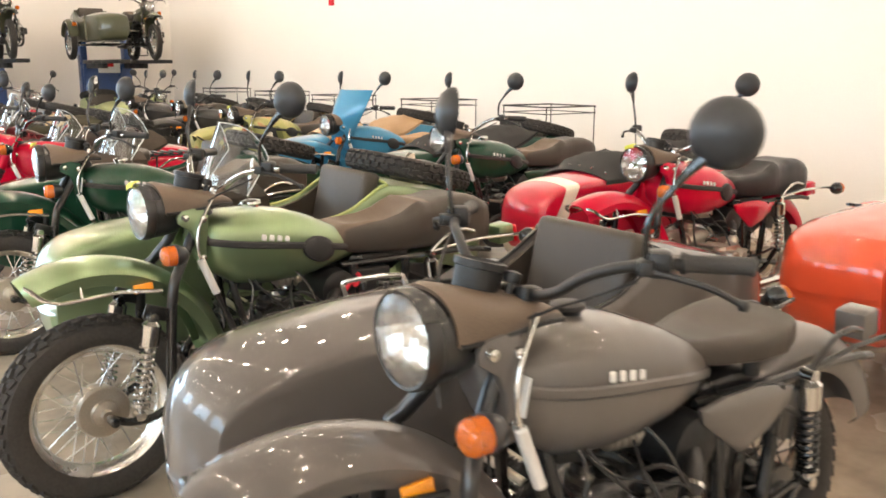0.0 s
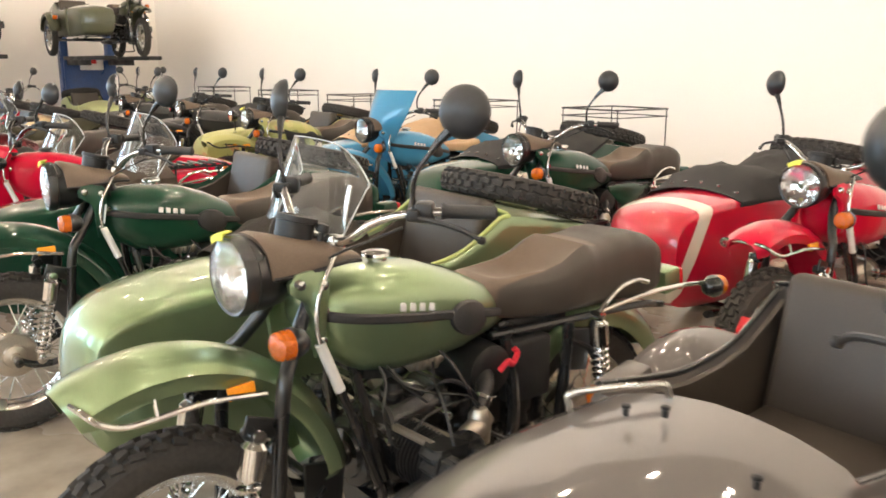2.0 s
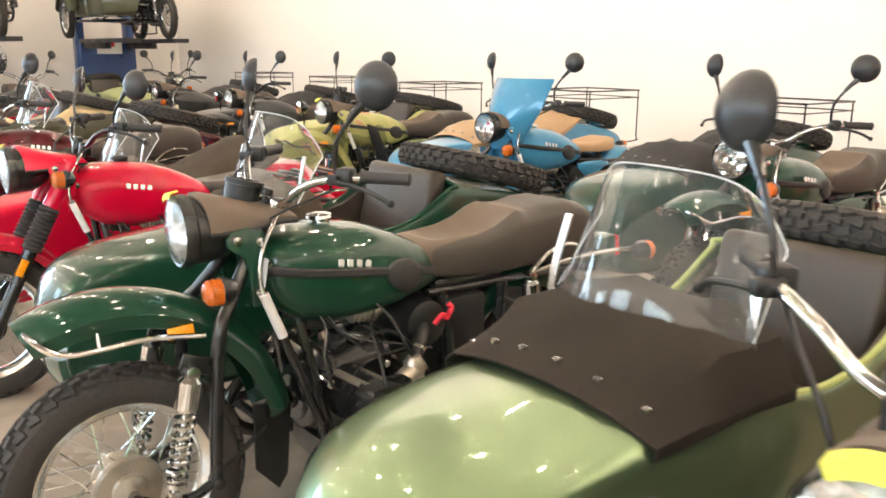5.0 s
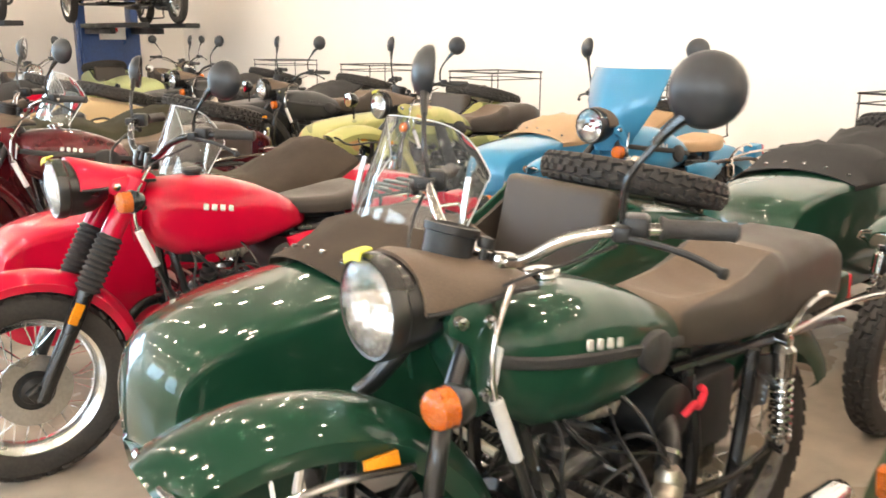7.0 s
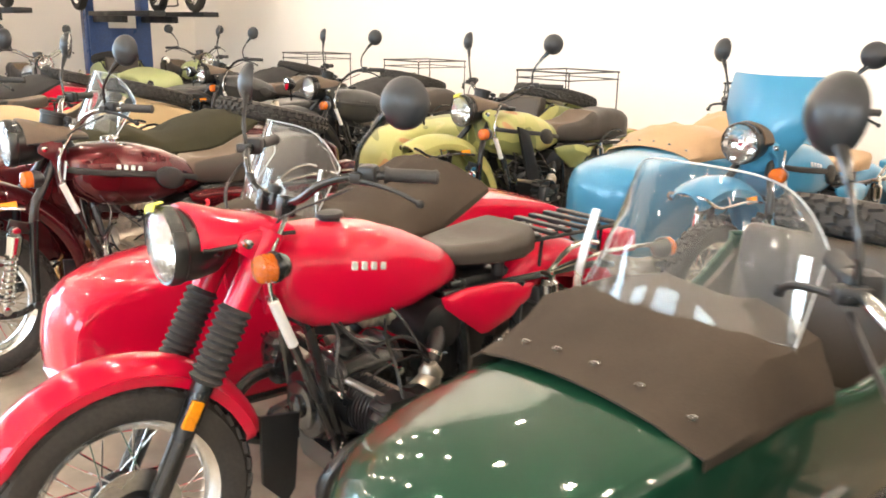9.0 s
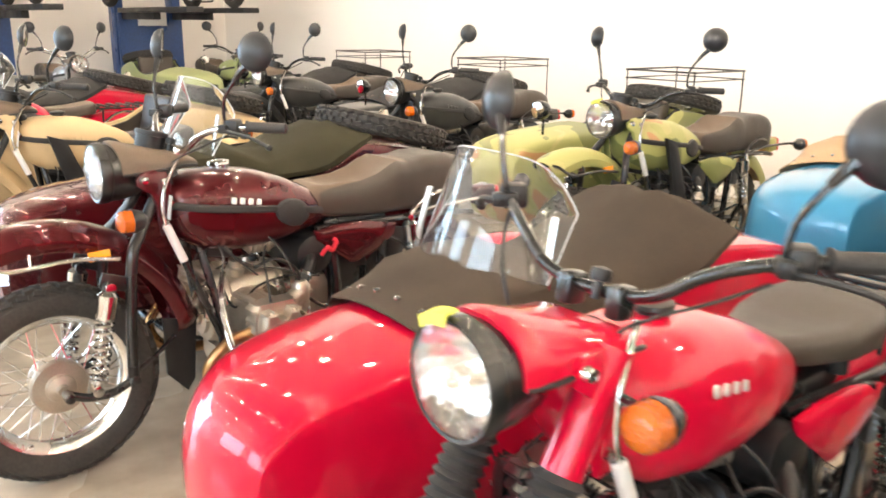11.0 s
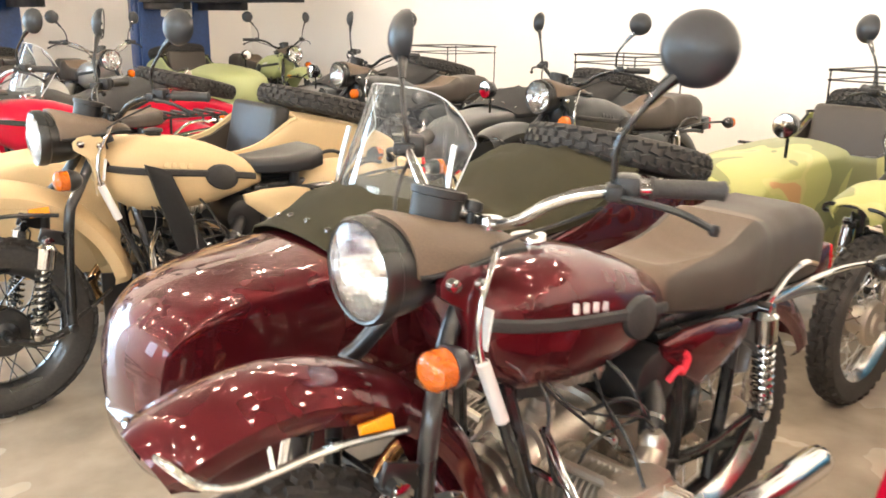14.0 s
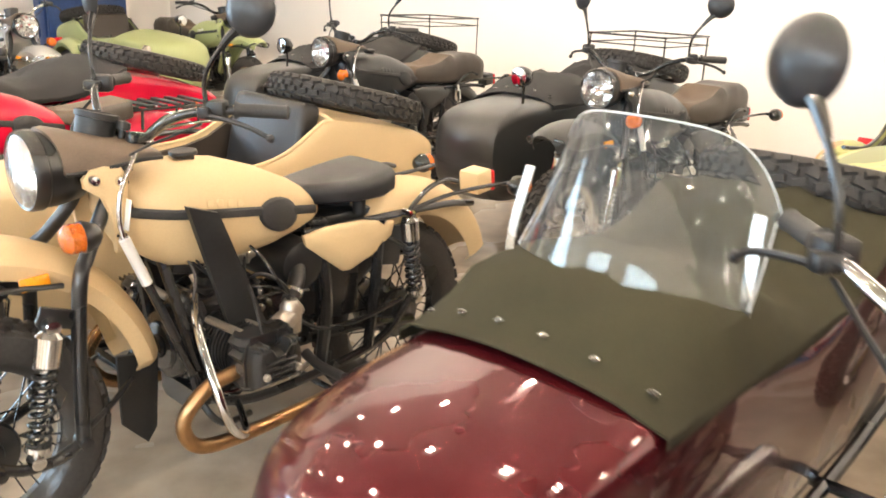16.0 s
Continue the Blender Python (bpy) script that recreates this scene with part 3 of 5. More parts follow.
def fork_mesh():
    """Leading-link fork leg: a bent tube, the pivoting link to the axle and its bolts."""
    bm = bmesh.new()
    tube(bm, [(0.43, -0.085, 0.98), (0.375, -0.088, 0.88), (0.32, -0.12, 0.8), (0.282, -0.148, 0.74), (0.262, -0.15, 0.55), (0.252, -0.15, 0.36), (0.25, -0.15, 0.3)], 0.019, 10)
    tube(bm, [(0.25, -0.148, 0.315), (0.18, -0.145, 0.285), (0.1, -0.135, 0.285), (AXLE, -0.125, HUB)], 0.015, 10)
    tube(bm, [(0.25, -0.145, 0.33), (0.34, -0.12, 0.37), (0.42, -0.1, 0.42)], 0.008, 8)
    box(bm, (0.1, 0.012, 0.05), pose(0.22, -0.15, 0.665, 0, 20), 0.004)
    for x, z in ((0.25, 0.315), (AXLE, HUB), (0.19, 0.655)):
        lathe(bm, [(0.008, -0.03), (0.017, -0.026), (0.019, 0), (0.017, 0.026)], (x, -0.15, z), (0, 1, 0), 10)
    return bm


def straight_fork_mesh():
    """Telescopic fork leg with a lower slider."""
    bm = bmesh.new()
    tube(bm, [(0.43, -0.1, 1.0), (0.24, -0.1, 0.66)], 0.021, 12)
    tube(bm, [(0.24, -0.1, 0.66), (0.05, -0.1, 0.28)], 0.029, 12, 5, 0.026)
    box(bm, (0.06, 0.04, 0.05), pose(AXLE, -0.095, HUB, 0, -30), 0.01)
    return bm


def gaiter_mesh():
    """Rubber bellows over the fork's upper tube."""
    prof = [(0.02, 0)]
    for i in range(10):
        prof += [(0.036, 0.008 + 0.02 * i), (0.046, 0.018 + 0.02 * i)]
    prof += [(0.03, 0.215)]
    return lathe(bmesh.new(), prof, (0.225, -0.1, 0.63), (0.475, 0, 0.88), 16)


def ear_mesh():
    """Painted plate that holds the headlamp."""
    bm = bmesh.new()
    plate(bm, [(0.328, 0.985), (0.345, 1.006), (0.385, 1.012), (0.425, 1.006), (0.442, 0.98), (0.44, 0.94), (0.432, 0.89), (0.428, 0.84), (0.425, 0.79), (0.398, 0.785), (0.392, 0.84), (0.388, 0.89), (0.372, 0.932), (0.345, 0.95), (0.33, 0.962)], -0.108, 0.014, 0.008)
    return bm


def cowl_mesh():
    """Vinyl hood from the headlamp's rim back over the instruments."""
    bm = bmesh.new()
    loops = []
    for x, z, w, h in ((0.272, 1.0, 0.1, 0.103), (0.29, 1.0, 0.105, 0.105), (0.33, 1.002, 0.107, 0.093), (0.38, 1.006, 0.11, 0.074), (0.43, 1.012, 0.114, 0.055), (0.49, 1.02, 0.118, 0.036), (0.52, 1.018, 0.117, 0.026)):
        outer = [(x + 0.02 * abs(math.cos(a)), w * math.cos(a), z + h * math.sin(a) ** 0.85) for a in [math.pi * j / 16 for j in range(17)]]
        inner = [(x + 0.02 * abs(math.cos(a)), (w - 0.006) * math.cos(a), z + (h - 0.006) * max(0, math.sin(a)) ** 0.85 - 0.002) for a in [math.pi * j / 16 for j in range(16, -1, -1)]]
        loops.append(outer + inner)
    return rings(bm, [[(p[0], p[1], p[2].real if isinstance(p[2], complex) else p[2]) for p in lp] for lp in loops])


def shell_mesh():
    return lathe(bmesh.new(), [(0.089, -0.006), (0.091, -0.016), (0.096, -0.018), (0.101, -0.01), (0.101, 0.014), (0.096, 0.02), (0.095, 0.06), (0.085, 0.11), (0.055, 0.15), (0.01, 0.165)], (0.245, 0, 1.0), (1, 0, 0), 32, False, False)


def lens_mesh():
    return lathe(bmesh.new(), [(0.001, -0.034), (0.03, -0.033), (0.06, -0.029), (0.082, -0.022), (0.091, -0.0165), (0.091, -0.013), (0.078, -0.018), (0.05, -0.026), (0.001, -0.03)], (0.245, 0, 1.0), (1, 0, 0), 32)


def reflector_mesh():
    """A dish of flat facets, with the bulb's cap in its middle."""
    bm = bmesh.new()
    n = 18
    loops = []
    for i, (r, h) in enumerate([(0.0895, -0.01), (0.078, 0.006), (0.062, 0.021), (0.043, 0.033), (0.02, 0.041)]):
        loops.append([(0.245 + h + (0.0055 if (i + j) % 2 else 0.0), r * math.cos(2 * math.pi * (j + 0.3 * i) / n), 1.0 + r * math.sin(2 * math.pi * (j + 0.3 * i) / n)) for j in range(n)])
    rings(bm, loops, True, False, True)
    return lathe(bm, [(0.001, -0.006), (0.017, -0.004), (0.02, 0.008), (0.02, 0.045)], (0.245, 0, 1.0), (1, 0, 0), 14)


def bars_mesh():
    bm = bmesh.new()
    for s in (-1, 1):
        tube(bm, [(0.5, 0, 1.04), (0.5, 0.06 * s, 1.042), (0.502, 0.13 * s, 1.062), (0.52, 0.2 * s, 1.108), (0.57, 0.285 * s, 1.137), (0.715, 0.405 * s, 1.142)], 0.0115, 10)
    return bm


def grip_mesh():
    bm = bmesh.new()
    d = Vector((0.14, -0.12, -0.005)).normalized()
    lathe(bm, [(0.01, 0), (0.022, 0.002), (0.02, 0.008), (0.0165, 0.015), (0.0175, 0.07), (0.0165, 0.12), (0.019, 0.128), (0.012, 0.134)], (0.622, -0.328, 1.142), d, 14)
    return bm


def switch_mesh():
    """Switch block and lever perch."""
    bm = bmesh.new()
    box(bm, (0.055, 0.045, 0.05), pose(0.592, -0.303, 1.141, 0, 0, 40), 0.01)
    box(bm, (0.05, 0.03, 0.028), pose(0.562, -0.298, 1.137, 0, 0, 40), 0.006)
    return bm


def lever_mesh():
    bm = bmesh.new()
    tube(bm, [(0.545, -0.29, 1.133), (0.57, -0.35, 1.128), (0.6, -0.41, 1.115), (0.635, -0.45, 1.09)], 0.0065, 8)
    lathe(bm, [(0.001, -0.01), (0.01, -0.005), (0.01, 0.005), (0.001, 0.01)], (0.637, -0.452, 1.088), (0, 1, 0), 10)
    return bm


def stem_mesh():
    """Upright stalk that bends outward and swells into the mirror's neck."""
    bm = bmesh.new()
    tube(bm, [(0.567, -0.293, 1.145), (0.562, -0.297, 1.2), (0.568, -0.312, 1.245), (0.6, -0.355, 1.315)], 0.0062, 8)
    tube(bm, [(0.585, -0.335, 1.285), (0.6, -0.355, 1.315), (0.625, -0.385, 1.35)], 0.008, 8, 4, 0.014)
    return bm


MIRROR_AT = (0.63, -0.395, 1.398)


def mirror_mesh():
    """Round mirror housing, its bowl towards the front."""
    return lathe(bmesh.new(), [(0.001, -0.034), (0.025, -0.03), (0.045, -0.022), (0.058, -0.009), (0.063, 0.002), (0.063, 0.01), (0.06, 0.012), (0.059, 0.007), (0.001, 0.007)], MIRROR_AT, (0.9, 0.42, -0.1), 28)


def mirror_glass_mesh():
    return lathe(bmesh.new(), [(0.001, 0.008), (0.058, 0.008), (0.058, 0.0095), (0.001, 0.0105)], MIRROR_AT, (0.9, 0.42, -0.1), 28)


def blinker_mesh(c, axis=(1, 0, 0)):
    return lathe(bmesh.new(), [(0.001, -0.034), (0.018, -0.033), (0.03, -0.028), (0.036, -0.018), (0.0345, -0.012), (0.037, -0.006), (0.0355, 0.002), (0.037, 0.012), (0.03, 0.014)], c, axis, 15)


def blinker_back_mesh(c, stalk, axis=(1, 0, 0)):
    bm = bmesh.new()
    lathe(bm, [(0.034, 0.012), (0.039, 0.012), (0.039, 0.022), (0.028, 0.05), (0.012, 0.062)], c, axis, 24)
    tube(bm, [Vector(c) + Vector((0.03 * axis[0], 0, 0)), stalk], 0.009, 8)
    return bm


def damper_mesh():
    """Thick bright sleeve of the rod beside the steering head."""
    bm = bmesh.new()
    tube(bm, [(0.402, -0.15, 0.83), (0.425, -0.153, 0.77), (0.452, -0.156, 0.7)], 0.0145, 12)
    return bm


def guide_tube_mesh():
    """Thin bright tube from the handlebar's clamp down to the sleeve."""
    bm = bmesh.new()
    tube(bm, [(0.47, -0.115, 1.04), (0.412, -0.136, 0.955), (0.396, -0.145, 0.88), (0.403, -0.15, 0.825)], 0.0065, 10)
    return bm


def damper_rod_mesh():
    bm = bmesh.new()
    tube(bm, [(0.402, -0.15, 0.83), (0.452, -0.156, 0.7), (0.5, -0.155, 0.58), (0.56, -0.145, 0.43), (0.62, -0.13, 0.28)], 0.0125, 10)
    return bm


def fender_rail_mesh():
    """Bright guard rail round the front mudguard."""
    bm = bmesh.new()
    tube(bm, [(0.25, -0.125, 0.735), (0.1, -0.13, 0.755), (-0.02, -0.13, 0.75), (-0.09, -0.13, 0.75), (-0.14, -0.122, 0.768), (-0.17, -0.09, 0.795), (-0.178, 0, 0.8),
              (-0.17, 0.09, 0.795), (-0.14, 0.122, 0.768), (-0.09, 0.13, 0.75), (-0.02, 0.13, 0.755), (0.1, 0.13, 0.755), (0.25, 0.125, 0.735)], 0.0075, 8)
    for s in (-1, 1):
        tube(bm, [(-0.02, 0.13 * s, 0.755), (-0.02, 0.118 * s, 0.79)], 0.005, 6)
    return bm


def rear_rail_mesh():
    """Bright grab rail by the seat, with the indicator's arm."""
    bm = bmesh.new()
    tube(bm, [(1.4, -0.155, 0.72), (1.43, -0.16, 0.755), (1.5, -0.16, 0.8), (1.58, -0.16, 0.815), (1.64, -0.16, 0.8)], 0.009, 8)
    tube(bm, [(1.42, -0.155, 0.735), (1.6, -0.165, 0.76), (1.78, -0.175, 0.765), (1.9, -0.2, 0.765)], 0.008, 8)
    return bm


def tail_mesh():
    bm = bmesh.new()
    return box(bm, (0.09, 0.1, 0.09), pose(1.93, 0, 0.735, 0, -8, 0), 0.012)


def tail_lens_mesh():
    return box_at((0.025, 0.09, 0.085), 1.988, 0, 0.733, 0, -8, 0, 0.01)


def gauge_mesh():
    return lathe(bmesh.new(), [(0.036, -0.03), (0.049, -0.02), (0.051, 0.04), (0.056, 0.042), (0.056, 0.056), (0.049, 0.058), (0.046, 0.05)], (0.43, 0.03, 1.05), (0.25, 0, 0.97), 28)


def cap_mesh():
    return lathe(bmesh.new(), [(0.03, -0.01), (0.03, 0.008), (0.038, 0.01), (0.04, 0.014), (0.038, 0.022), (0.02, 0.027), (0.001, 0.028)], (0.665, 0, 0.98), (-0.05, 0, 1), 24)


def rack_mesh():
    bm = bmesh.new()
    for s in (-1, 1):
        tube(bm, [(1.36, 0.12 * s, 0.84), (1.78, 0.13 * s, 0.84)], 0.008, 6)
    for x in (1.42, 1.72):
        for s in (-1, 1):
            tube(bm, [(x, 0.11 * s, 0.84), (x, 0.1 * s, 0.74)], 0.007, 6)
    return bm


def seat_spring_mesh():
    bm = bmesh.new()
    for s in (-1, 1):
        tube(bm, [(1.24 + 0.0, 0.09 * s, 0.74), (1.24, 0.09 * s, 0.81)], 0.022, 10)
    tube(bm, [(0.96, 0, 0.76), (1.1, 0, 0.77), (1.26, 0, 0.75)], 0.018, 8)
    box(bm, (0.36, 0.1, 0.03), pose(1.12, 0, 0.72), 0.008)
    return bm


# ---- sidecar ----
SC_IN, SC_OUT = 0.47, 1.1


def sidecar_mesh():
    """Boat-shaped tub: flat sides, a crowned sheet bent over the nose, open cockpit with a rolled lip, boot behind."""
    bm = bmesh.new()
    over = smooth_line([(0.0, 0, 0.54), (0.0, 0, 0.6), (0.008, 0, 0.655), (0.028, 0, 0.703), (0.065, 0, 0.737), (0.13, 0, 0.762), (0.24, 0, 0.782), (0.4, 0, 0.797), (0.6, 0, 0.803), (0.8, 0, 0.803)], 4)
    under = smooth_line([(0.0, 0, 0.51), (0.004, 0, 0.47), (0.014, 0, 0.43), (0.034, 0, 0.39), (0.07, 0, 0.36), (0.13, 0, 0.335), (0.24, 0, 0.315), (0.4, 0, 0.304), (0.6, 0, 0.3), (0.8, 0, 0.3)], 4)
    loops = []
    for i, (a, b) in enumerate(zip(over, under)):
        d = (over[min(i + 1, len(over) - 1)] - over[max(i - 1, 0)]).normalized()
        e = (under[min(i + 1, len(under) - 1)] - under[max(i - 1, 0)]).normalized()
        fore = max(0.0, 1 - a.x / 0.8)
        y0, y1 = SC_IN, SC_OUT - 0.03 - 0.06 * fore ** 2
        w = y1 - y0
        # across the machine, share of the height, outward crown
        half = [(0.5 * w, 0, 1), (0.25 * w, 0, 0.85), (0.08 * w, 0, 0.45), (0.03, 0.03, 0), (0.01, 0.12, 0), (-0.004, 0.5, 0), (0, 0.92, 0), (0.003, 0.972, 0), (0.011, 1, 0)]
        half += [(w * k, 1, math.sin(math.pi * k) ** 0.75) for k in (0.05, 0.12, 0.22, 0.35, 0.5)]
        loop = []
        for y, f, crown in half + [(w - y, f, crown) for y, f, crown in half[-2:0:-1]]:
            p = b.lerp(a, f)
            k = min(1.0, max(0.0, y / w))
            x, z = p.x, p.z + (0.02 - 0.045 * k) * f
            if f == 1:
                rise = (0.045 + 0.025 * max(0.0, a.x - 0.4) / 0.4) * crown
                x, z = x - d.z * rise, z + d.x * rise
            elif f == 0:
                rise = 0.045 * crown * max(0.0, 1 - b.x / 0.3)
                x, z = x + e.z * rise, z - e.x * rise
            loop.append((x + 0.14 * k ** 3.5 * fore ** 2, y0 + y, z))
        loops.append(loop)
    # x, bottom, crease, dome top, inset of the plan, open cockpit floor (0: closed)
    rear = [(0.812, 0.3, 0.8, 0, 0, 0.42), (0.9, 0.3, 0.79, 0, 0, 0.42), (1.02, 0.3, 0.775, 0, 0, 0.42), (1.12, 0.3, 0.765, 0, 0, 0.42), (1.25, 0.3, 0.775, 0, 0, 0.5), (1.36, 0.3, 0.805, 0, 0, 0.52), (1.45, 0.3, 0.855, 0, 0, 0.53),
            (1.53, 0.3, 0.905, 0, 0, 0.54), (1.56, 0.3, 0.92, 0, 0, 0.55), (1.575, 0.3, 0.918, 0.935, 0, 0), (1.7, 0.31, 0.9, 0.925, 0.002, 0), (1.8, 0.318, 0.885, 0.908, 0.005, 0), (1.9, 0.33, 0.865, 0.885, 0.01, 0),
            (2.0, 0.348, 0.84, 0.86, 0.018, 0), (2.1, 0.37, 0.81, 0.83, 0.03, 0), (2.16, 0.395, 0.78, 0.8, 0.044, 0), (2.2, 0.42, 0.755, 0.772, 0.06, 0), (2.22, 0.45, 0.735, 0.75, 0.08, 0), (2.23, 0.48, 0.71, 0.725, 0.1, 0)]
    for x, zb, zc, zt, ins, fl in rear:
        tilt = max(0.0, 1 - max(0.0, x - 0.6) / 0.6)
        y0, y1 = SC_IN + ins, SC_OUT - ins
        w = y1 - y0
        half = [(0.5 * w, zb), (0.25 * w, zb), (0.08 * w, zb), (0.03, zb + 0.015), (0.01, zb + 0.06), (-0.004, (zb + zc) / 2), (0, zc - 0.04), (0.003, zc - 0.014), (0.011, zc)]
        if fl > 0.01:
            half += [(0.028, zc + 0.004), (0.035, zc - 0.02), (0.04, fl + 0.03), (0.06, fl), (0.5 * w, fl)]
        else:
            half += [(w * k, zc + (zt - zc) * math.sin(math.pi * k) ** 0.8) for k in (0.05, 0.12, 0.22, 0.35, 0.5)]
        loops.append([(x, y0 + y, z + tilt * (0.02 - 0.045 * y / w) * min(1.0, max(0.0, (z - zb) / (zc - zb)))) for y, z in half + [(w - y, z) for y, z in half[-2:0:-1]]])
    return rings(bm, loops)


def piping_mesh():
    """Beading along the cockpit's lip."""
    bm = bmesh.new()
    line = [(0.815, 0.81), (0.9, 0.798), (1.02, 0.782), (1.12, 0.772), (1.25, 0.782), (1.36, 0.812), (1.45, 0.862), (1.53, 0.912), (1.565, 0.928)]
    pts = [(x, SC_IN + 0.022, z) for x, z in line] + [(1.575, (SC_IN + SC_OUT) / 2, 0.945)] + [(x, SC_OUT - 0.022, z) for x, z in line[::-1]]
    tube(bm, pts, 0.009, 8, 3)
    return bm


def sidecar_seat_mesh():
    bm = bmesh.new()
    box(bm, (0.1, 0.48, 0.46), pose(1.48, (SC_IN + SC_OUT) / 2, 0.755, 0, 13, 0), 0.03, 3)
    box(bm, (0.44, 0.48, 0.12), pose(1.26, (SC_IN + SC_OUT) / 2, 0.56, 0, -6, 0), 0.03, 3)
    return bm


def liner_mesh():
    """Upholstery on the cockpit's walls and floor."""
    bm = bmesh.new()
    loops = []
    for x, zc, fl in ((0.83, 0.79, 0.42), (0.9, 0.78, 0.42), (1.02, 0.765, 0.42), (1.12, 0.755, 0.42), (1.25, 0.765, 0.5), (1.36, 0.795, 0.52), (1.45, 0.845, 0.53), (1.53, 0.895, 0.54)):
        y0, y1 = SC_IN, SC_OUT
        t = max(0.0, 1 - max(0.0, x - 0.6) / 0.6)
        zi, zo = zc + 0.02 * t, zc - 0.025 * t
        outer = [(y0 + 0.039, zi), (y0 + 0.044, fl + 0.034), (y0 + 0.063, fl + 0.006), (y1 - 0.063, fl + 0.006), (y1 - 0.044, fl + 0.034), (y1 - 0.039, zo)]
        inner = [(y1 - 0.052, zo - 0.004), (y1 - 0.058, fl + 0.04), (y1 - 0.075, fl + 0.016), (y0 + 0.075, fl + 0.016), (y0 + 0.058, fl + 0.04), (y0 + 0.052, zi - 0.004)]
        loops.append([(x, y, z) for y, z in outer + inner])
    return rings(bm, loops)


def tonneau_mesh(full=False, hump=0.2):
    """Canvas over the fore deck (full: over the whole cockpit, humped by the seat back)."""
    bm = bmesh.new()
    xs = [0.43, 0.5, 0.58, 0.66, 0.74, 0.82, 0.9, 0.94]
    if full:
        xs = [0.43, 0.52, 0.62, 0.72, 0.82, 0.92, 1.0, 1.1, 1.2, 1.3, 1.38, 1.45, 1.52, 1.57, 1.62]
    loops = []
    for i, x in enumerate(xs):
        k = (x - 0.43) / 0.5
        taut = min(1.0, (x - 0.43) / 0.31)
        zt = 0.868 + 0.095 * taut ** 1.15
        flat = 0.7 - 0.42 * taut + (0.3 * min(1.0, (x - 0.95) / 0.2) if x > 0.95 else 0)
        if x > 0.95:
            zt = 0.963 - 0.07 * math.sin(min(1, (x - 0.95) / 0.35) * math.pi) + max(0, x - 1.3) * hump
            zt -= max(0, x - 1.55) * 1.3
        zc = 0.803 + 0.01 * k + (0.02 * max(0, (x - 1.0)) if x > 0.95 else 0) + max(0, x - 1.35) * 0.45
        y0, y1 = SC_IN - 0.008, SC_OUT + 0.008
        ks = [j / 14 for j in range(15)]
        up = []
        for j, q in enumerate(ks):
            wr = taut * (0.009 * math.sin(q * 13 + x * 19) + 0.005 * math.sin(q * 31 - x * 27) + 0.004 * math.sin(q * 23 + x * 41))
            wr += max(0.0, 1 - max(0.0, x - 0.6) / 0.6) * (0.02 - 0.045 * q) / max(0.3, math.sin(math.pi * q))
            bow = (0.16 * q * q - 0.1 * q + 0.07) * max(0, 1 - k * 1.6)
            up.append((x + bow, y0 + (y1 - y0) * q, zc + max(0.0, zt - zc) * math.sin(math.pi * q) ** flat + (wr * math.sin(math.pi * q) if 0 < j < 14 else (0.02 if j == 0 else -0.025) * max(0.0, 1 - max(0.0, x - 0.6) / 0.6))))
        tl = max(0.0, 1 - max(0.0, x - 0.6) / 0.6)
        lip0 = (x + 0.07 * max(0, 1 - k * 1.6), y0, zc + 0.02 * tl - 0.022 - 0.006 * taut * math.sin(x * 14))
        lip1 = (x + 0.13 * max(0, 1 - k * 1.6), y1, zc - 0.025 * tl - 0.022 - 0.006 * taut * math.sin(x * 14))
        outer = [lip0] + up + [lip1]
        inner = [(a[0], a[1] + (0.003 if n > 8 else -0.003) * -1, a[2] - 0.004) for n, a in enumerate(outer)]
        loops.append(outer + inner[::-1])
    return rings(bm, loops)


def snap_mesh():
    return lathe(bmesh.new(), [(0.009, -0.002), (0.009, 0.004), (0.004, 0.007), (0.001, 0.007)], (0, 0, 0), (-0.1, 0, 1), 10)


SNAPS = []
for i in range(6):
    q = 0.08 + 0.168 * i
    SNAPS.append((0.48 + 0.16 * q * q - 0.1 * q + 0.07, SC_IN + (SC_OUT - SC_IN) * q, 0.805 + 0.082 * math.sin(math.pi * q) ** 0.6 + 0.024 - 0.045 * q))


def windscreen_mesh():
    """Curved clear sheet with rounded upper corners."""
    bm = bmesh.new()
    nu, nv = 18, 10
    mid, half = (SC_IN + SC_OUT) / 2 - 0.02, 0.26
    loops = []
    for off in (0.0, 0.005):
        for j in range(nv + 1):
            v = j / nv
            w = half * (1.0 - 0.07 * v ** 1.3)
            row = []
            for i in range(nu + 1):
                u = 2 * i / nu - 1
                droop = 0.03 * v * u * u + 0.12 * v * abs(u) ** 6
                row.append((0.715 + 0.12 * u * u + 0.12 * v + off, mid + w * u, 0.925 + 0.315 * v - droop + 0.025 * (1 - u * u) * (1 - v)))
            loops.append(row)
    a, b = loops[:nv + 1], loops[nv + 1:]
    va = [[bm.verts.new(p) for p in r] for r in a]
    vb = [[bm.verts.new(p) for p in r] for r in b]
    for j in range(nv):
        for i in range(nu):
            bm.faces.new((va[j][i], va[j][i + 1], va[j + 1][i + 1], va[j + 1][i]))
            bm.faces.new((vb[j][i], vb[j + 1][i], vb[j + 1][i + 1], vb[j][i + 1]))
    edge_a = [va[0][i] for i in range(nu)] + [va[j][nu] for j in range(nv)] + [va[nv][i] for i in range(nu, 0, -1)] + [va[j][0] for j in range(nv, 0, -1)]
    edge_b = [vb[0][i] for i in range(nu)] + [vb[j][nu] for j in range(nv)] + [vb[nv][i] for i in range(nu, 0, -1)] + [vb[j][0] for j in range(nv, 0, -1)]
    for k in range(len(edge_a)):
        m = (k + 1) % len(edge_a)
        bm.faces.new((edge_a[k], edge_b[k], edge_b[m], edge_a[m]))
    return bm


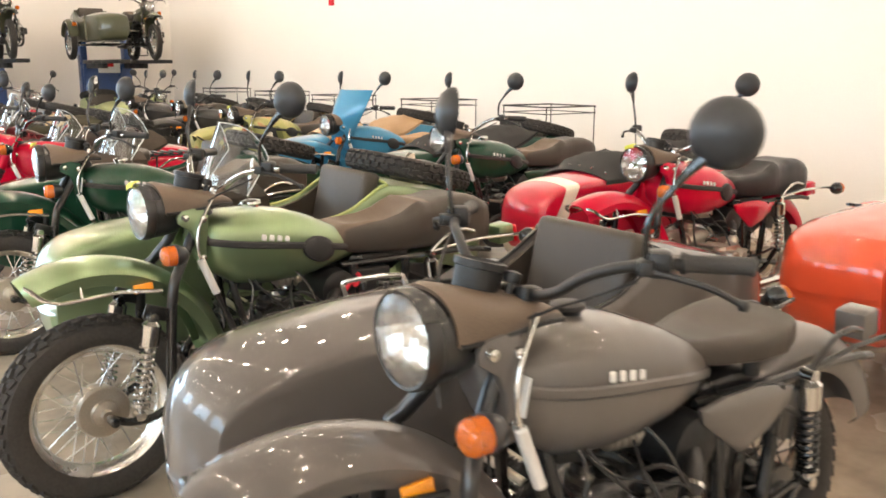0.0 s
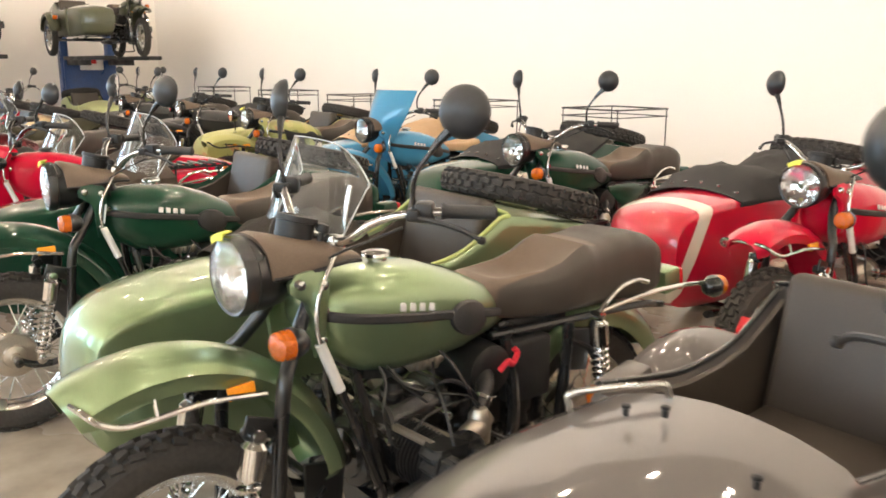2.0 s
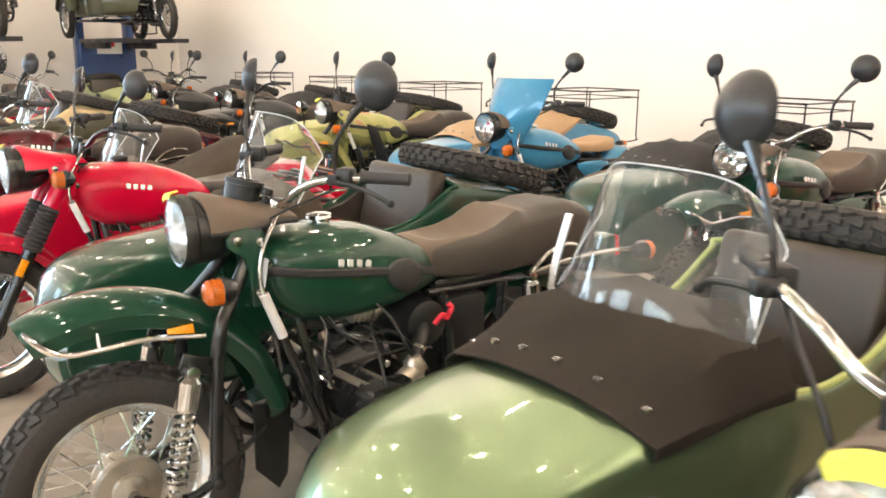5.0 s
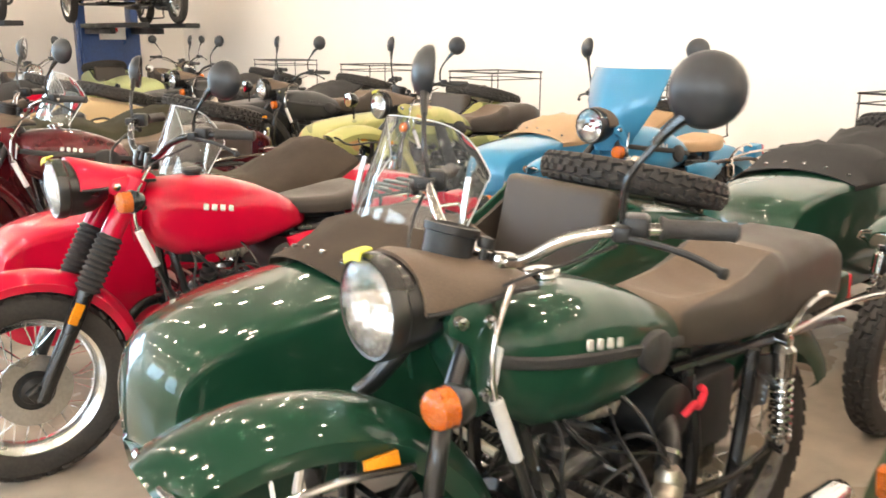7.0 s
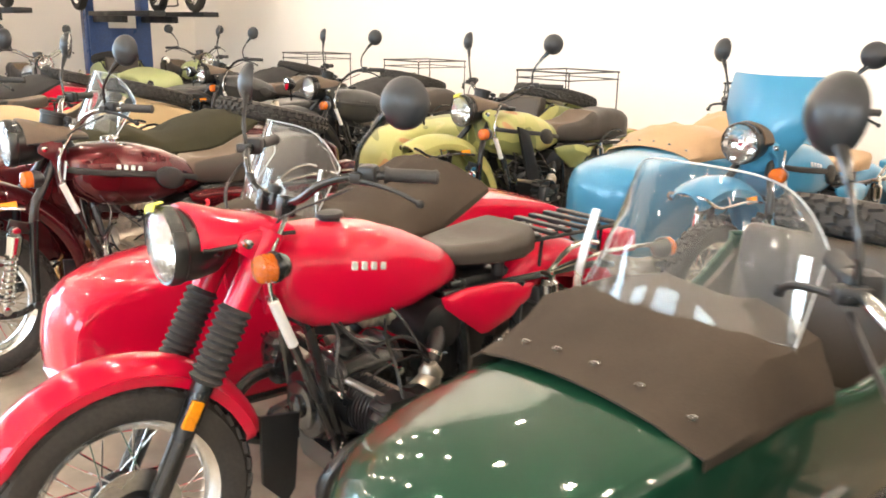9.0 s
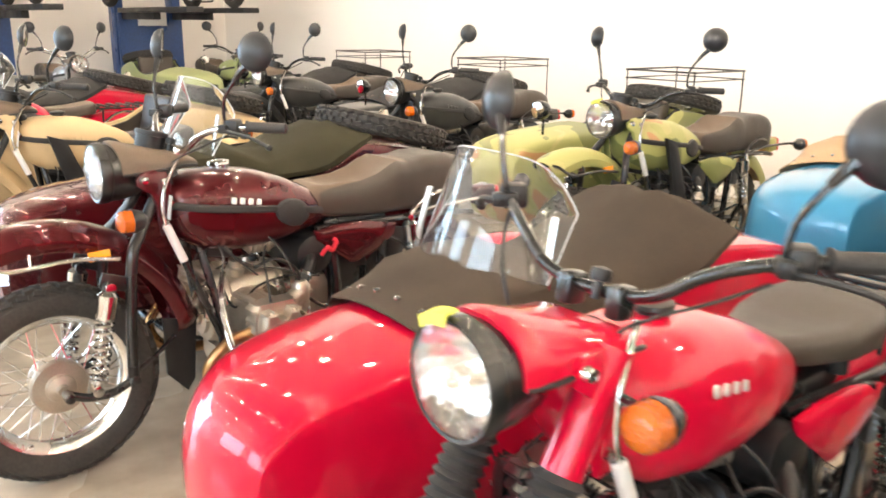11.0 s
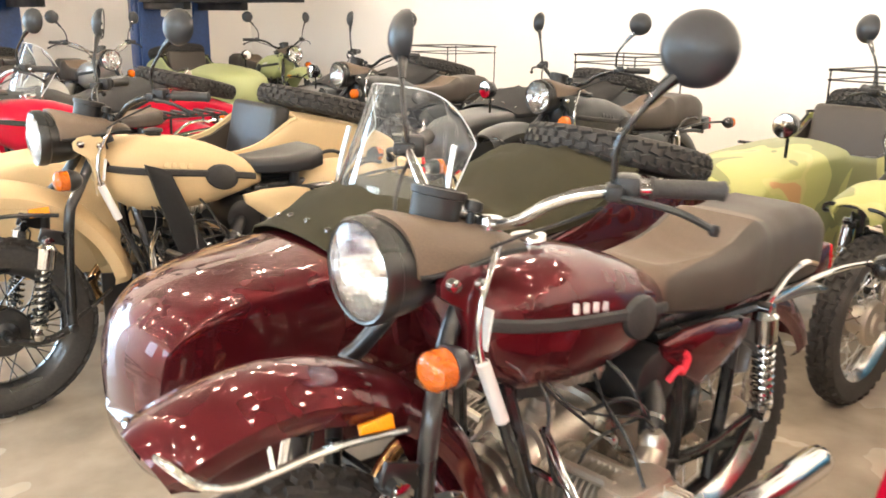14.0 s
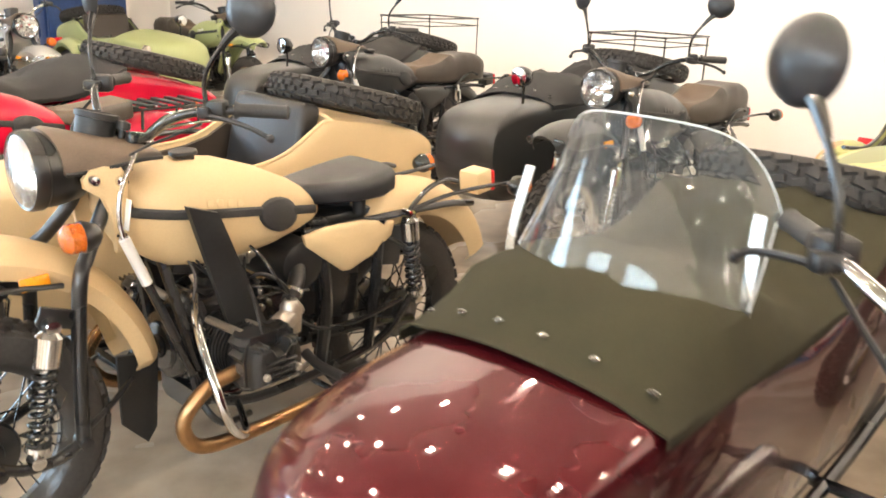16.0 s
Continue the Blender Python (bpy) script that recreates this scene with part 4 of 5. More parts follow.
def windscreen_edge_mesh():
    """Polished rim of the clear sheet."""
    bm = bmesh.new()
    mid, half = (SC_IN + SC_OUT) / 2 - 0.02, 0.26
    pts = []

    def at(u, v):
        w = half * (1.0 - 0.07 * v ** 1.3)
        return (0.718 + 0.12 * u * u + 0.12 * v, mid + w * u, 0.925 + 0.315 * v - 0.03 * v * u * u - 0.12 * v * abs(u) ** 6 + 0.025 * (1 - u * u) * (1 - v))
    pts = [at(-1, k / 8) for k in range(8)] + [at(-1 + k / 12, 1) for k in range(25)] + [at(1, 1 - k / 8) for k in range(1, 9)]
    return tube(bm, pts, 0.0024, 6, 2)


def strut_mesh():
    """Flat satin stay with a bolted foot, along the screen's edge."""
    bm = bmesh.new()
    line = smooth_line([(0.845, SC_IN + 0.045, 0.82), (0.85, SC_IN + 0.047, 0.95), (0.885, SC_IN + 0.058, 1.09)], 4)
    rings(bm, [[(p.x - 0.004, p.y - 0.011, p.z), (p.x - 0.004, p.y + 0.011, p.z), (p.x + 0.002, p.y + 0.011, p.z), (p.x + 0.002, p.y - 0.011, p.z)] for p in line])
    return bm


def side_fender_mesh():
    bm = fender_mesh(0, 0, 0.4, 8, 172, 0.095, 0.07)
    bmesh.ops.translate(bm, vec=(1.43, 1.235, 0.36), verts=bm.verts)
    return bm


def chassis_mesh():
    bm = bmesh.new()
    for y in (0.5, 1.05):
        tube(bm, [(0.35, y, 0.27), (0.8, y, 0.25), (1.6, y, 0.27), (2.1, y, 0.34)], 0.02, 8)
    for x in (0.55, 1.05, 1.55):
        tube(bm, [(x, 0.1, 0.28), (x, 1.08, 0.26)], 0.017, 8)
    tube(bm, [(1.43, 1.05, 0.3), (1.43, 1.24, HUB)], 0.02, 8)
    return bm


def marker_mesh():
    return box_at((0.15, 0.085, 0.075), 1.12, 1.235, 0.675, 0, -14, 0, 0.012)


def nose_handle_mesh():
    bm = bmesh.new()
    tube(bm, [(0.66, 1.01, 0.79), (0.645, 1.01, 0.83), (0.655, 1.0, 0.855), (0.76, 0.88, 0.885), (0.78, 0.865, 0.87), (0.79, 0.86, 0.82)], 0.008, 8, 4)
    return bm


def boot_rail_mesh(z, r):
    """One closed hoop of the luggage rail."""
    bm = bmesh.new()
    c = 0.04
    x0, x1, y0, y1 = 1.75, 2.35, 0.5, 1.08
    ring = [(x0 + c, y0, z), (x1 - c, y0, z), (x1, y0 + c, z), (x1, y1 - c, z), (x1 - c, y1, z), (x0 + c, y1, z), (x0, y1 - c, z), (x0, y0 + c, z), (x0 + c, y0, z)]
    return tube(bm, ring, r, 6, 3)


def boot_post_mesh(x, y, zb):
    return tube(bmesh.new(), [(x, y, 1.16), (x, y, zb + 0.05), (x, y, zb), (min(x, 2.08), y + (0.03 if y < 0.8 else -0.03), zb - 0.02)], 0.006, 6)


def fairing_mesh():
    """Flat-sided headlamp fairing with a notch for the lamp."""
    bm = bmesh.new()
    loops = []
    for z, w, x in ((0.86, 0.1, 0.3), (0.93, 0.14, 0.29), (1.02, 0.2, 0.3), (1.12, 0.25, 0.33), (1.22, 0.27, 0.37), (1.3, 0.275, 0.41), (1.315, 0.27, 0.418)):
        ks = [i / 10 for i in range(-10, 11)]
        front = [(x + 0.16 * abs(k) ** 1.6, w * k, z) for k in ks]
        loops.append(front + [(px + 0.008, py, pz) for px, py, pz in front[::-1]])
    return rings(bm, loops)


def knee_board_mesh():
    """Slanting black leg shield."""
    return plate(bmesh.new(), [(0.55, 0.9), (0.64, 0.87), (0.82, 0.42), (0.7, 0.4)], -0.2, 0.02, 0.006)


def spot_mesh(c):
    return lathe(bmesh.new(), [(0.04, -0.03), (0.055, -0.028), (0.058, -0.01), (0.05, 0.03), (0.02, 0.06), (0.001, 0.062)], c, (1, 0, 0), 24)


def strap_mesh():
    bm = bmesh.new()
    tube(bm, [(0.99, -0.155, 0.63), (1.01, -0.17, 0.66), (1.03, -0.165, 0.645), (1.05, -0.165, 0.675), (1.04, -0.16, 0.69)], 0.009, 8)
    return bm


def tape_mesh():
    bm = bmesh.new()
    loops = []
    for k in range(9):
        a = radians(56 + 4.5 * k)
        loops.append([(0.222 + dx, r * math.cos(a) , 1.0 + r * math.sin(a)) for dx, r in ((-0.009, 0.09), (-0.005, 0.108), (0.02, 0.112), (0.02, 0.1095), (-0.001, 0.105), (-0.006, 0.09))])
    return rings(bm, loops)


def cable_mesh(i):
    bm = bmesh.new()
    if i == 0:
        tube(bm, [(0.56, -0.28, 1.125), (0.51, -0.22, 1.09), (0.47, -0.14, 1.05), (0.45, -0.085, 1.0), (0.5, -0.07, 0.86), (0.62, -0.12, 0.7), (0.72, -0.16, 0.6)], 0.0035, 6)
    elif i == 1:
        tube(bm, [(0.57, 0.29, 1.13), (0.49, 0.22, 1.1), (0.42, 0.14, 1.045), (0.45, 0.1, 0.9), (0.6, 0.06, 0.72)], 0.0045, 6)
    else:
        tube(bm, [(0.72, -0.13, 0.62), (0.78, -0.19, 0.66), (0.86, -0.2, 0.6), (0.9, -0.16, 0.5), (1.0, -0.16, 0.42), (1.12, -0.15, 0.38)], 0.006, 6)
    return bm


def bolt_mesh():
    bm = bmesh.new()
    for x, z in ((0, 0),):
        lathe(bm, [(0.001, 0.018), (0.012, 0.015), (0.014, 0.006), (0.016, 0.0), (0.016, -0.006)], (x, 0, z), (0, -1, 0), 12)
    return bm


def wheel(parent, m, rim_mat, hub_mat, spoke_mat, disc=False):
    tyre = put("wheel", cached("tyre", tyre_mesh, sharp=30), RUBBER, parent, "black rubber tyre with block tread", m)
    tagged(put("tread", cached("tread", tread_mesh, sharp=30), RUBBER, tyre), "", "", "", "stuff")
    put("rim", cached("rim", rim_mesh), rim_mat, tyre)
    put("hub", cached("hub", hub_mesh), hub_mat, tyre)
    tagged(put("spokes", cached("spokes", spokes_mesh), spoke_mat, tyre), "", "", "", "stuff")
    if disc:
        put("brake_disc", cached("disc", disc_mesh), STEEL, tyre)
    return tyre


def headlamp(root, key, m=None, tape=False):
    shell = put("headlamp", cached("shell", shell_mesh), BLACK, root, "black round headlamp", m)
    put("reflector", cached("reflector", reflector_mesh, False, 9.0), REFLECTOR, shell)
    glass = put("lens", cached("lens", lens_mesh), LENS, shell)
    glass.visible_shadow = False
    if tape:
        put("tape", cached("tape", tape_mesh), YELLOW_TAPE, shell, "yellow paper tape")
    return shell


def rig(label, x, y, heading, body, z=0.0, steer=0.0, group="parked sidecar motorcycles", seat="bench", seat_mat=VINYL, engine=None, fork="link", tonneau=CANVAS, full=False, screen=True, rack=False,
        boot_rack=False, spare=True, fairing=False, boards=False, spot=False, tape=False, rails=CHROME, rims=ALU_RIM, hubs=ALLOY, bars=CHROME, knee=True, piping=None, strap=False, film=False,
        side_seat=VINYL_DARK, cowl=VINYL, nose=None, nose_handle=False, tag=False, headers=BLACK, mirror_up=0.0, springs=CHROME, body2=None, covers=True, side_drop=0.0, side_shift=0.0, strip=True, hump=0.2):
    engine = engine or BLACK
    body2 = body2 or body
    root = new("sidecar_motorcycle")
    root.matrix_basis = pose(x, y, z + STAND, 0, 0, heading)
    tagged(root, label, "sidecar motorcycle", group)
    turn = Matrix.Translation((0.5, 0, 0)) @ Matrix.Rotation(radians(steer), 4, "Z") @ Matrix.Translation((-0.5, 0, 0))

    def add(name, key, maker, mat, label="", m=None, parent=None, mirrored=False):
        return put(name, cached(key, maker, mirrored), mat, parent or root, label, m)

    def both(name, key, maker, mat, label="", m=None):
        return [add(name, key, maker, mat, label, m), add(name, key, maker, mat, label, m, None, True)]

    high = turn @ Matrix.Translation((0, 0, 0.018))
    # wheels
    wheel(root, turn @ Matrix.Translation((AXLE, 0, HUB)), rims, hubs, rims, fork == "tele")
    wheel(root, Matrix.Translation((REAR, 0, HUB)), rims, hubs, rims)
    wheel(root, Matrix.Translation((1.43, 1.235, HUB)), rims, hubs, rims)
    # front end
    if fork == "tele":
        add("front_mudguard", "low_fender", lambda: fender_mesh(AXLE, 0.325, 0.385, 30, 165, 0.075, 0.05), body, "", turn)
    else:
        add("front_mudguard", "front_fender", lambda: fender_mesh(0.03, 0.36, 0.5, 63, 172, 0.1, 0.075), FILM if film else body, "white wrapping film on the mudguard" if film else "", turn)
    if fork == "link":
        both("fork_leg", "fork", fork_mesh, BLACK, "", turn)
        for s in (False, True):
            sh = add("front_shock", "fshock", lambda: shock_body_mesh((0.125, -0.165, 0.315), (0.195, -0.165, 0.655)), CHROME, "", turn, None, s)
            add("spring", "fspring", lambda: spring_mesh((0.133, -0.165, 0.352), (0.177, -0.165, 0.57)), springs, "", None, sh, s)
        add("guard_rail", "frail", fender_rail_mesh, rails, "", turn)
    else:
        both("fork_leg", "tele", straight_fork_mesh, BLACK, "", turn)
        both("fork_cover", "fork_cover", lambda: tube(bmesh.new(), [(0.325, -0.1, 0.815), (0.43, -0.1, 1.0)], 0.036, 16), body, "", turn)
        both("gaiter", "gaiter", gaiter_mesh, GRIP, "ribbed black rubber bellows", turn)
    for s in (False, True):
        add("side_reflector", "frefl" + fork, lambda: box_at((0.07, 0.012, 0.032), 0.19, -0.112, 0.752, -10, -3, 0, 0.003) if fork == "link" else box_at((0.032, 0.014, 0.075), 0.18, -0.132, 0.57, 0, 28, 0, 0.003), AMBER_FLAT, "amber side reflector", turn, None, s)
    for s in (False, True):
        e = add("headlamp_bracket", "ear", ear_mesh, body, "", turn, None, s)
        for bx, bz in ((0.352, 0.982), (0.418, 0.972), (0.41, 0.83)):
            put("bolt", cached("bolt", bolt_mesh, s), CHROME, e, "", Matrix.Translation((bx, 0.116 if s else -0.116, bz)))
    fore = turn @ Matrix.Translation((-0.05, 0, -0.025)) if fork == "tele" else turn
    headlamp(root, "lamp", fore, tape)
    add("cowl", "cowl", cowl_mesh, cowl, "vinyl headlamp hood" if cowl == VINYL else "painted headlamp hood", fore)
    both("hood_hem", "hood_hem", lambda: tube(bmesh.new(), [(0.295, -0.1, 1.0), (0.36, -0.109, 1.002), (0.43, -0.113, 1.01), (0.49, -0.117, 1.018), (0.538, -0.117, 1.017)], 0.0055, 8), MATT, "black rubber hem", fore)
    if fork == "link":
        add("speedometer", "gauge", gauge_mesh, MATT, "", high)
    add("handlebar", "bars", bars_mesh, bars, "", high)
    both("bar_clamp", "clamp", lambda: box_at((0.05, 0.035, 0.06), 0.5, -0.055, 1.03, 0, 8, 0, 0.01), bars, "", high)
    add("steering_knob", "knob", lambda: lathe(bmesh.new(), [(0.008, 0), (0.008, 0.03), (0.017, 0.032), (0.019, 0.04), (0.017, 0.052), (0.004, 0.056)], (0.475, -0.02, 1.05), (0.3, 0, 0.95), 12), MATT, "", turn)
    add("tank_bolt", "tank_bolt", lambda: lathe(bmesh.new(), [(0.012, 0), (0.014, 0.004), (0.01, 0.01), (0.001, 0.011)], (0.44, -0.105, 0.9), (0, -1, 0), 12), CHROME)
    for s in (False, True):
        add("grip", "grip", grip_mesh, GRIP, "", high, None, s)
        sw = add("switch_block", "switch", switch_mesh, MATT, "", high, None, s)
        add("lever", "lever", lever_mesh, MATT, "", None, sw, s)
        st = add("mirror_stem", "stem", stem_mesh, BLACK, "", high @ Matrix.Translation((0, 0, 0.004 + mirror_up * 0.5)), None, s)
        mi = add("mirror", "mirror", mirror_mesh, MIRROR_BLACK, "round black mirror", turn @ Matrix.Translation((0, 0, mirror_up)), None, s)
        add("mirror_glass", "mirror_glass", mirror_glass_mesh, MIRROR, "", None, mi, s)
    at = (0.262, -0.195, 0.87) if fork == "link" else (0.34, -0.245, 0.95)
    bk = add("indicator_housing", "fblinkb" + fork, lambda: blinker_back_mesh(at, (at[0] + 0.05, at[1] + 0.055, at[2] - 0.04) if fork == "link" else (0.42, -0.11, 0.93)), BLACK, "", turn)
    add("indicator_lens", "fblink" + fork, lambda: blinker_mesh(at), AMBER, "amber indicator lens", None, bk)
    for i in range(3):
        add("cable", "cable%d" % i, lambda i=i: cable_mesh(i), MATT)
    add("strut_sleeve", "damper", damper_mesh, SATIN, "bright satin metal sleeve")
    add("guide_tube", "guide_tube", guide_tube_mesh, CHROME)
    add("strut_rod", "damper_rod", damper_rod_mesh, BLACK)
    if fairing:
        add("fairing", "fairing", fairing_mesh, body, "painted headlamp fairing", turn)
    if boards:
        both("leg_shield", "board", knee_board_mesh, MATT, "slanting black leg shield")
    # tank and seat
    tank = add("fuel_tank", "tank", tank_mesh, body)
    for s in (False, True):
        if strip:
            add("tank_strip", "stripe", tank_stripe_mesh, GRIP if knee else body, "", None, tank, s)
        if knee:
            add("knee_pad", "knee", knee_pad_mesh, GRIP, "oval rubber knee pad", None, tank, s)
        add("badge", "badge", badge_mesh, BADGE if body not in (CAMO, TAN, BLACK_PAINT) else body, "", None, tank, s)
    add("filler_cap", "cap", cap_mesh, CHROME if bars == CHROME else MATT, "", None, tank)
    add("seat", "seat_" + seat, lambda: seat_mesh(seat), seat_mat)
    if seat != "bench":
        add("seat_bracket", "seat_springs", seat_spring_mesh, MATT)
    if rack:
        rk = add("rear_rack", "rack", rack_mesh, MATT, "black slatted luggage rack")
        for k in range(6):
            put("slat", cached("slat", lambda: box_at((0.03, 0.26, 0.012), 0, 0, 0, 0, 0, 0, 0.003)), MATT, rk, "", Matrix.Translation((1.38 + 0.075 * k, 0, 0.852)))
    # frame, engine, exhaust
    add("frame", "frame", frame_mesh, BLACK)
    add("crankcase", "crankcase", crankcase_mesh, engine)
    add("gearbox", "gearbox", gearbox_mesh, engine)
    add("sump", "sump", sump_mesh, engine)
    add("timing_cover", "timing", timing_cover_mesh, engine)
    both("air_hose", "air_hose", lambda: tube(bmesh.new(), [(0.87, -0.2, 0.55), (0.92, -0.17, 0.6), (0.96, -0.12, 0.63)], 0.026, 12), MATT)
    both("engine_guard", "guard", lambda: tube(bmesh.new(), [(0.58, -0.12, 0.4), (0.56, -0.2, 0.34), (0.6, -0.24, 0.27), (0.72, -0.2, 0.24)], 0.01, 8), BLACK)
    add("coil", "coil", lambda: box_at((0.1, 0.16, 0.07), 0.62, 0, 0.7, 0, 12, 0, 0.012), MATT)
    add("air_filter", "airbox", lambda: lathe(bmesh.new(), [(0.05, -0.15), (0.075, -0.14), (0.08, -0.1), (0.08, 0.1), (0.075, 0.14), (0.05, 0.15)], (0.97, 0, 0.63), (0, 1, 0), 24), MATT)
    add("centre_stand", "stand", lambda: tube(bmesh.new(), [(1.06, -0.16, 0.27), (1.12, -0.17, 0.14), (1.2, -0.18, 0.07), (1.2, 0.18, 0.07), (1.12, 0.17, 0.14), (1.06, 0.16, 0.27)], 0.012, 8), BLACK)
    add("drive_housing", "drive", lambda: lathe(bmesh.new(), [(0.03, 0.13), (0.07, 0.125), (0.095, 0.1), (0.1, 0.07), (0.1, 0.055)], (REAR, 0, HUB), (0, 1, 0), 24), engine)
    both("brake_pedal", "pedal", lambda: tube(bmesh.new(), [(1.0, -0.14, 0.3), (0.9, -0.17, 0.29), (0.84, -0.2, 0.33)], 0.008, 8), STEEL)
    both("spark_lead", "lead", lambda: tube(bmesh.new(), [(0.68, -0.33, 0.55), (0.7, -0.27, 0.62), (0.74, -0.17, 0.66), (0.8, -0.08, 0.7)], 0.0045, 6), MATT)
    both("cylinder", "cylinder", cylinder_mesh, engine, "finned boxer cylinder")
    both("cylinder_head", "cyl_head", cylinder_head_mesh, engine)
    for s in (False, True):
        rc = add("rocker_cover", "rocker", rocker_cover_mesh, engine, "", None, None, s)
        for bx in (0.648, 0.752):
            put("bolt", cached("cover_bolt", lambda: lathe(bmesh.new(), [(0.011, 0), (0.011, 0.008), (0.008, 0.012), (0.001, 0.012)], (0, 0, 0), (0, -1, 0), 6), s), STEEL, rc, "", Matrix.Translation((bx, 0.392 if s else -0.392, 0.45)))
    # bolts, wires and hoses about the engine
    for s in (False, True):
        for bx, by, bz in ((0.6, -0.15, 0.52), (0.8, -0.15, 0.54), (0.6, -0.15, 0.36), (0.82, -0.15, 0.37), (0.9, -0.155, 0.46), (1.0, -0.14, 0.42)):
            put("bolt", cached("case_bolt", lambda: lathe(bmesh.new(), [(0.009, -0.06), (0.009, 0.006), (0.013, 0.006), (0.013, 0.012), (0.007, 0.016), (0.001, 0.016)], (0, 0, 0), (0, -1, 0), 8), s), CHROME, root, "", Matrix.Translation((bx, -by if s else by, bz)))
    both("fuel_hose", "fuel_hose", lambda: tube(bmesh.new(), [(0.76, -0.1, 0.76), (0.8, -0.17, 0.7), (0.83, -0.21, 0.62), (0.86, -0.22, 0.56)], 0.005, 8), BLACK)
    both("throttle_cable", "throttle_c", lambda: tube(bmesh.new(), [(0.58, -0.07, 0.8), (0.64, -0.15, 0.68), (0.72, -0.19, 0.64), (0.81, -0.22, 0.62), (0.86, -0.22, 0.58)], 0.003, 6), BLACK)
    both("wiring_loom", "loom", lambda: tube(bmesh.new(), [(0.54, -0.05, 0.82), (0.6, -0.13, 0.7), (0.58, -0.16, 0.6), (0.62, -0.17, 0.5), (0.72, -0.16, 0.56), (0.84, -0.17, 0.58), (0.98, -0.15, 0.55)], 0.0045, 8), BLACK)
    both("oil_line", "oil_line", lambda: tube(bmesh.new(), [(0.6, -0.155, 0.33), (0.7, -0.17, 0.31), (0.85, -0.17, 0.34), (0.92, -0.165, 0.42), (0.9, -0.165, 0.5)], 0.005, 8), CHROME)
    both("hose_clip", "hose_clip", lambda: lathe(bmesh.new(), [(0.0275, -0.006), (0.0295, -0.006), (0.0295, 0.006), (0.0275, 0.006)], (0.895, -0.187, 0.575), (0.05, 0.03, 0.05), 16), CHROME)
    both("carburettor", "intake", intake_mesh, ALLOY)
    add("mudflap", "mudflap", lambda: plate(bmesh.new(), [(0.4, 0.47), (0.52, 0.45), (0.5, 0.22), (0.47, 0.18), (0.4, 0.26)], -0.05, 0.012, 0.004), MATT, "black rubber mudflap")
    add("foot_peg", "peg", lambda: tube(bmesh.new(), [(0.98, -0.13, 0.33), (0.98, -0.2, 0.31), (0.98, -0.32, 0.31)], 0.016, 10), GRIP)
    add("alternator", "alternator", alternator_mesh, ALLOY)
    both("exhaust_pipe", "header", header_mesh, headers)
    if headers == BRONZE:
        add("crash_bar", "crash", crash_bar_mesh, CHROME)
    both("muffler", "muffler", muffler_mesh, CHROME if bars == CHROME else MATT)
    if covers:
        both("side_cover", "cover", side_cover_mesh, body)
    else:
        both("battery_box", "battery_box", lambda: box_at((0.17, 0.09, 0.2), 1.13, -0.1, 0.6, 0, 0, 0, 0.015), MATT)
    # rear end
    if seat == "bench":
        add("rear_mudguard", "rear_fender", lambda: fender_mesh(REAR, 0.34, 0.41, 32, 158, 0.095, 0.09), body)
    else:
        add("rear_mudguard", "high_fender", lambda: fender_mesh(REAR + 0.03, 0.36, 0.44, 38, 165, 0.1, 0.11), body)
    for s in (False, True):
        sh = add("rear_shock", "rshock", lambda: shock_body_mesh((1.455, -0.15, 0.4), (1.405, -0.155, 0.72)), CHROME, "", None, None, s)
        add("spring", "rspring", lambda: spring_mesh((1.449, -0.151, 0.44), (1.417, -0.154, 0.64)), springs, "", None, sh, s)
    both("grab_rail", "rrail", rear_rail_mesh, rails)
    tl = add("tail_lamp", "tail", tail_mesh, body)
    add("tail_lens", "tail_lens", tail_lens_mesh, RED_LENS, "red tail lens", None, tl)
    for s in (False, True):
        bk = add("rear_indicator", "rblinkb", lambda: blinker_back_mesh((1.9, -0.25, 0.765), (1.88, -0.19, 0.765), (-1, 0, 0)), BLACK, "", None, None, s)
        add("indicator_lens", "rblink", lambda: blinker_mesh((1.9, -0.25, 0.765), (-1, 0, 0)), AMBER, "amber indicator lens", None, bk, s)
    if strap:
        add("strap", "strap", strap_mesh, RED_STRAP, "red cloth strap")
    if tag:
        add("tag", "tag", lambda: box_at((0.003, 0.03, 0.08), 0.425, -0.13, 0.885, 0, 10, 0, 0.001), TAG, "white paper tag", turn)
    # sidecar
    tub = add("sidecar", "sidecar", sidecar_mesh, body2, "", Matrix.Translation((0.025 + side_shift, 0, 0.015 - side_drop)))
    add("lip_beading", "piping", piping_mesh, piping or BLACK, "", None, tub)
    if not full:
        add("seat_cushion", "side_seat", sidecar_seat_mesh, side_seat, "", None, tub)
        add("upholstery", "liner", liner_mesh, VINYL_DARK, "dark vinyl cockpit lining", None, tub)
    if tonneau:
        add("tonneau_cover", "tonneau%d_%.2f" % (full, hump), lambda: tonneau_mesh(full, hump), tonneau, "canvas tonneau cover", None, tub)
        for at in SNAPS:
            put("snap", cached("snap", snap_mesh), CHROME, tub, "", Matrix.Translation(at))
    if screen:
        w = add("windscreen", "windscreen", windscreen_mesh, CLEAR, "clear curved windscreen", None, tub)
        w.visible_shadow = False
        add("windscreen_rim", "screen_rim", windscreen_edge_mesh, RIM_CLEAR, "polished clear rim", None, w)
        for s in (-1, 1):
            put("windscreen_strut", cached("strut", strut_mesh, s > 0), STEEL, tub, "", None if s < 0 else Matrix.Translation((0, SC_IN + SC_OUT, 0)))
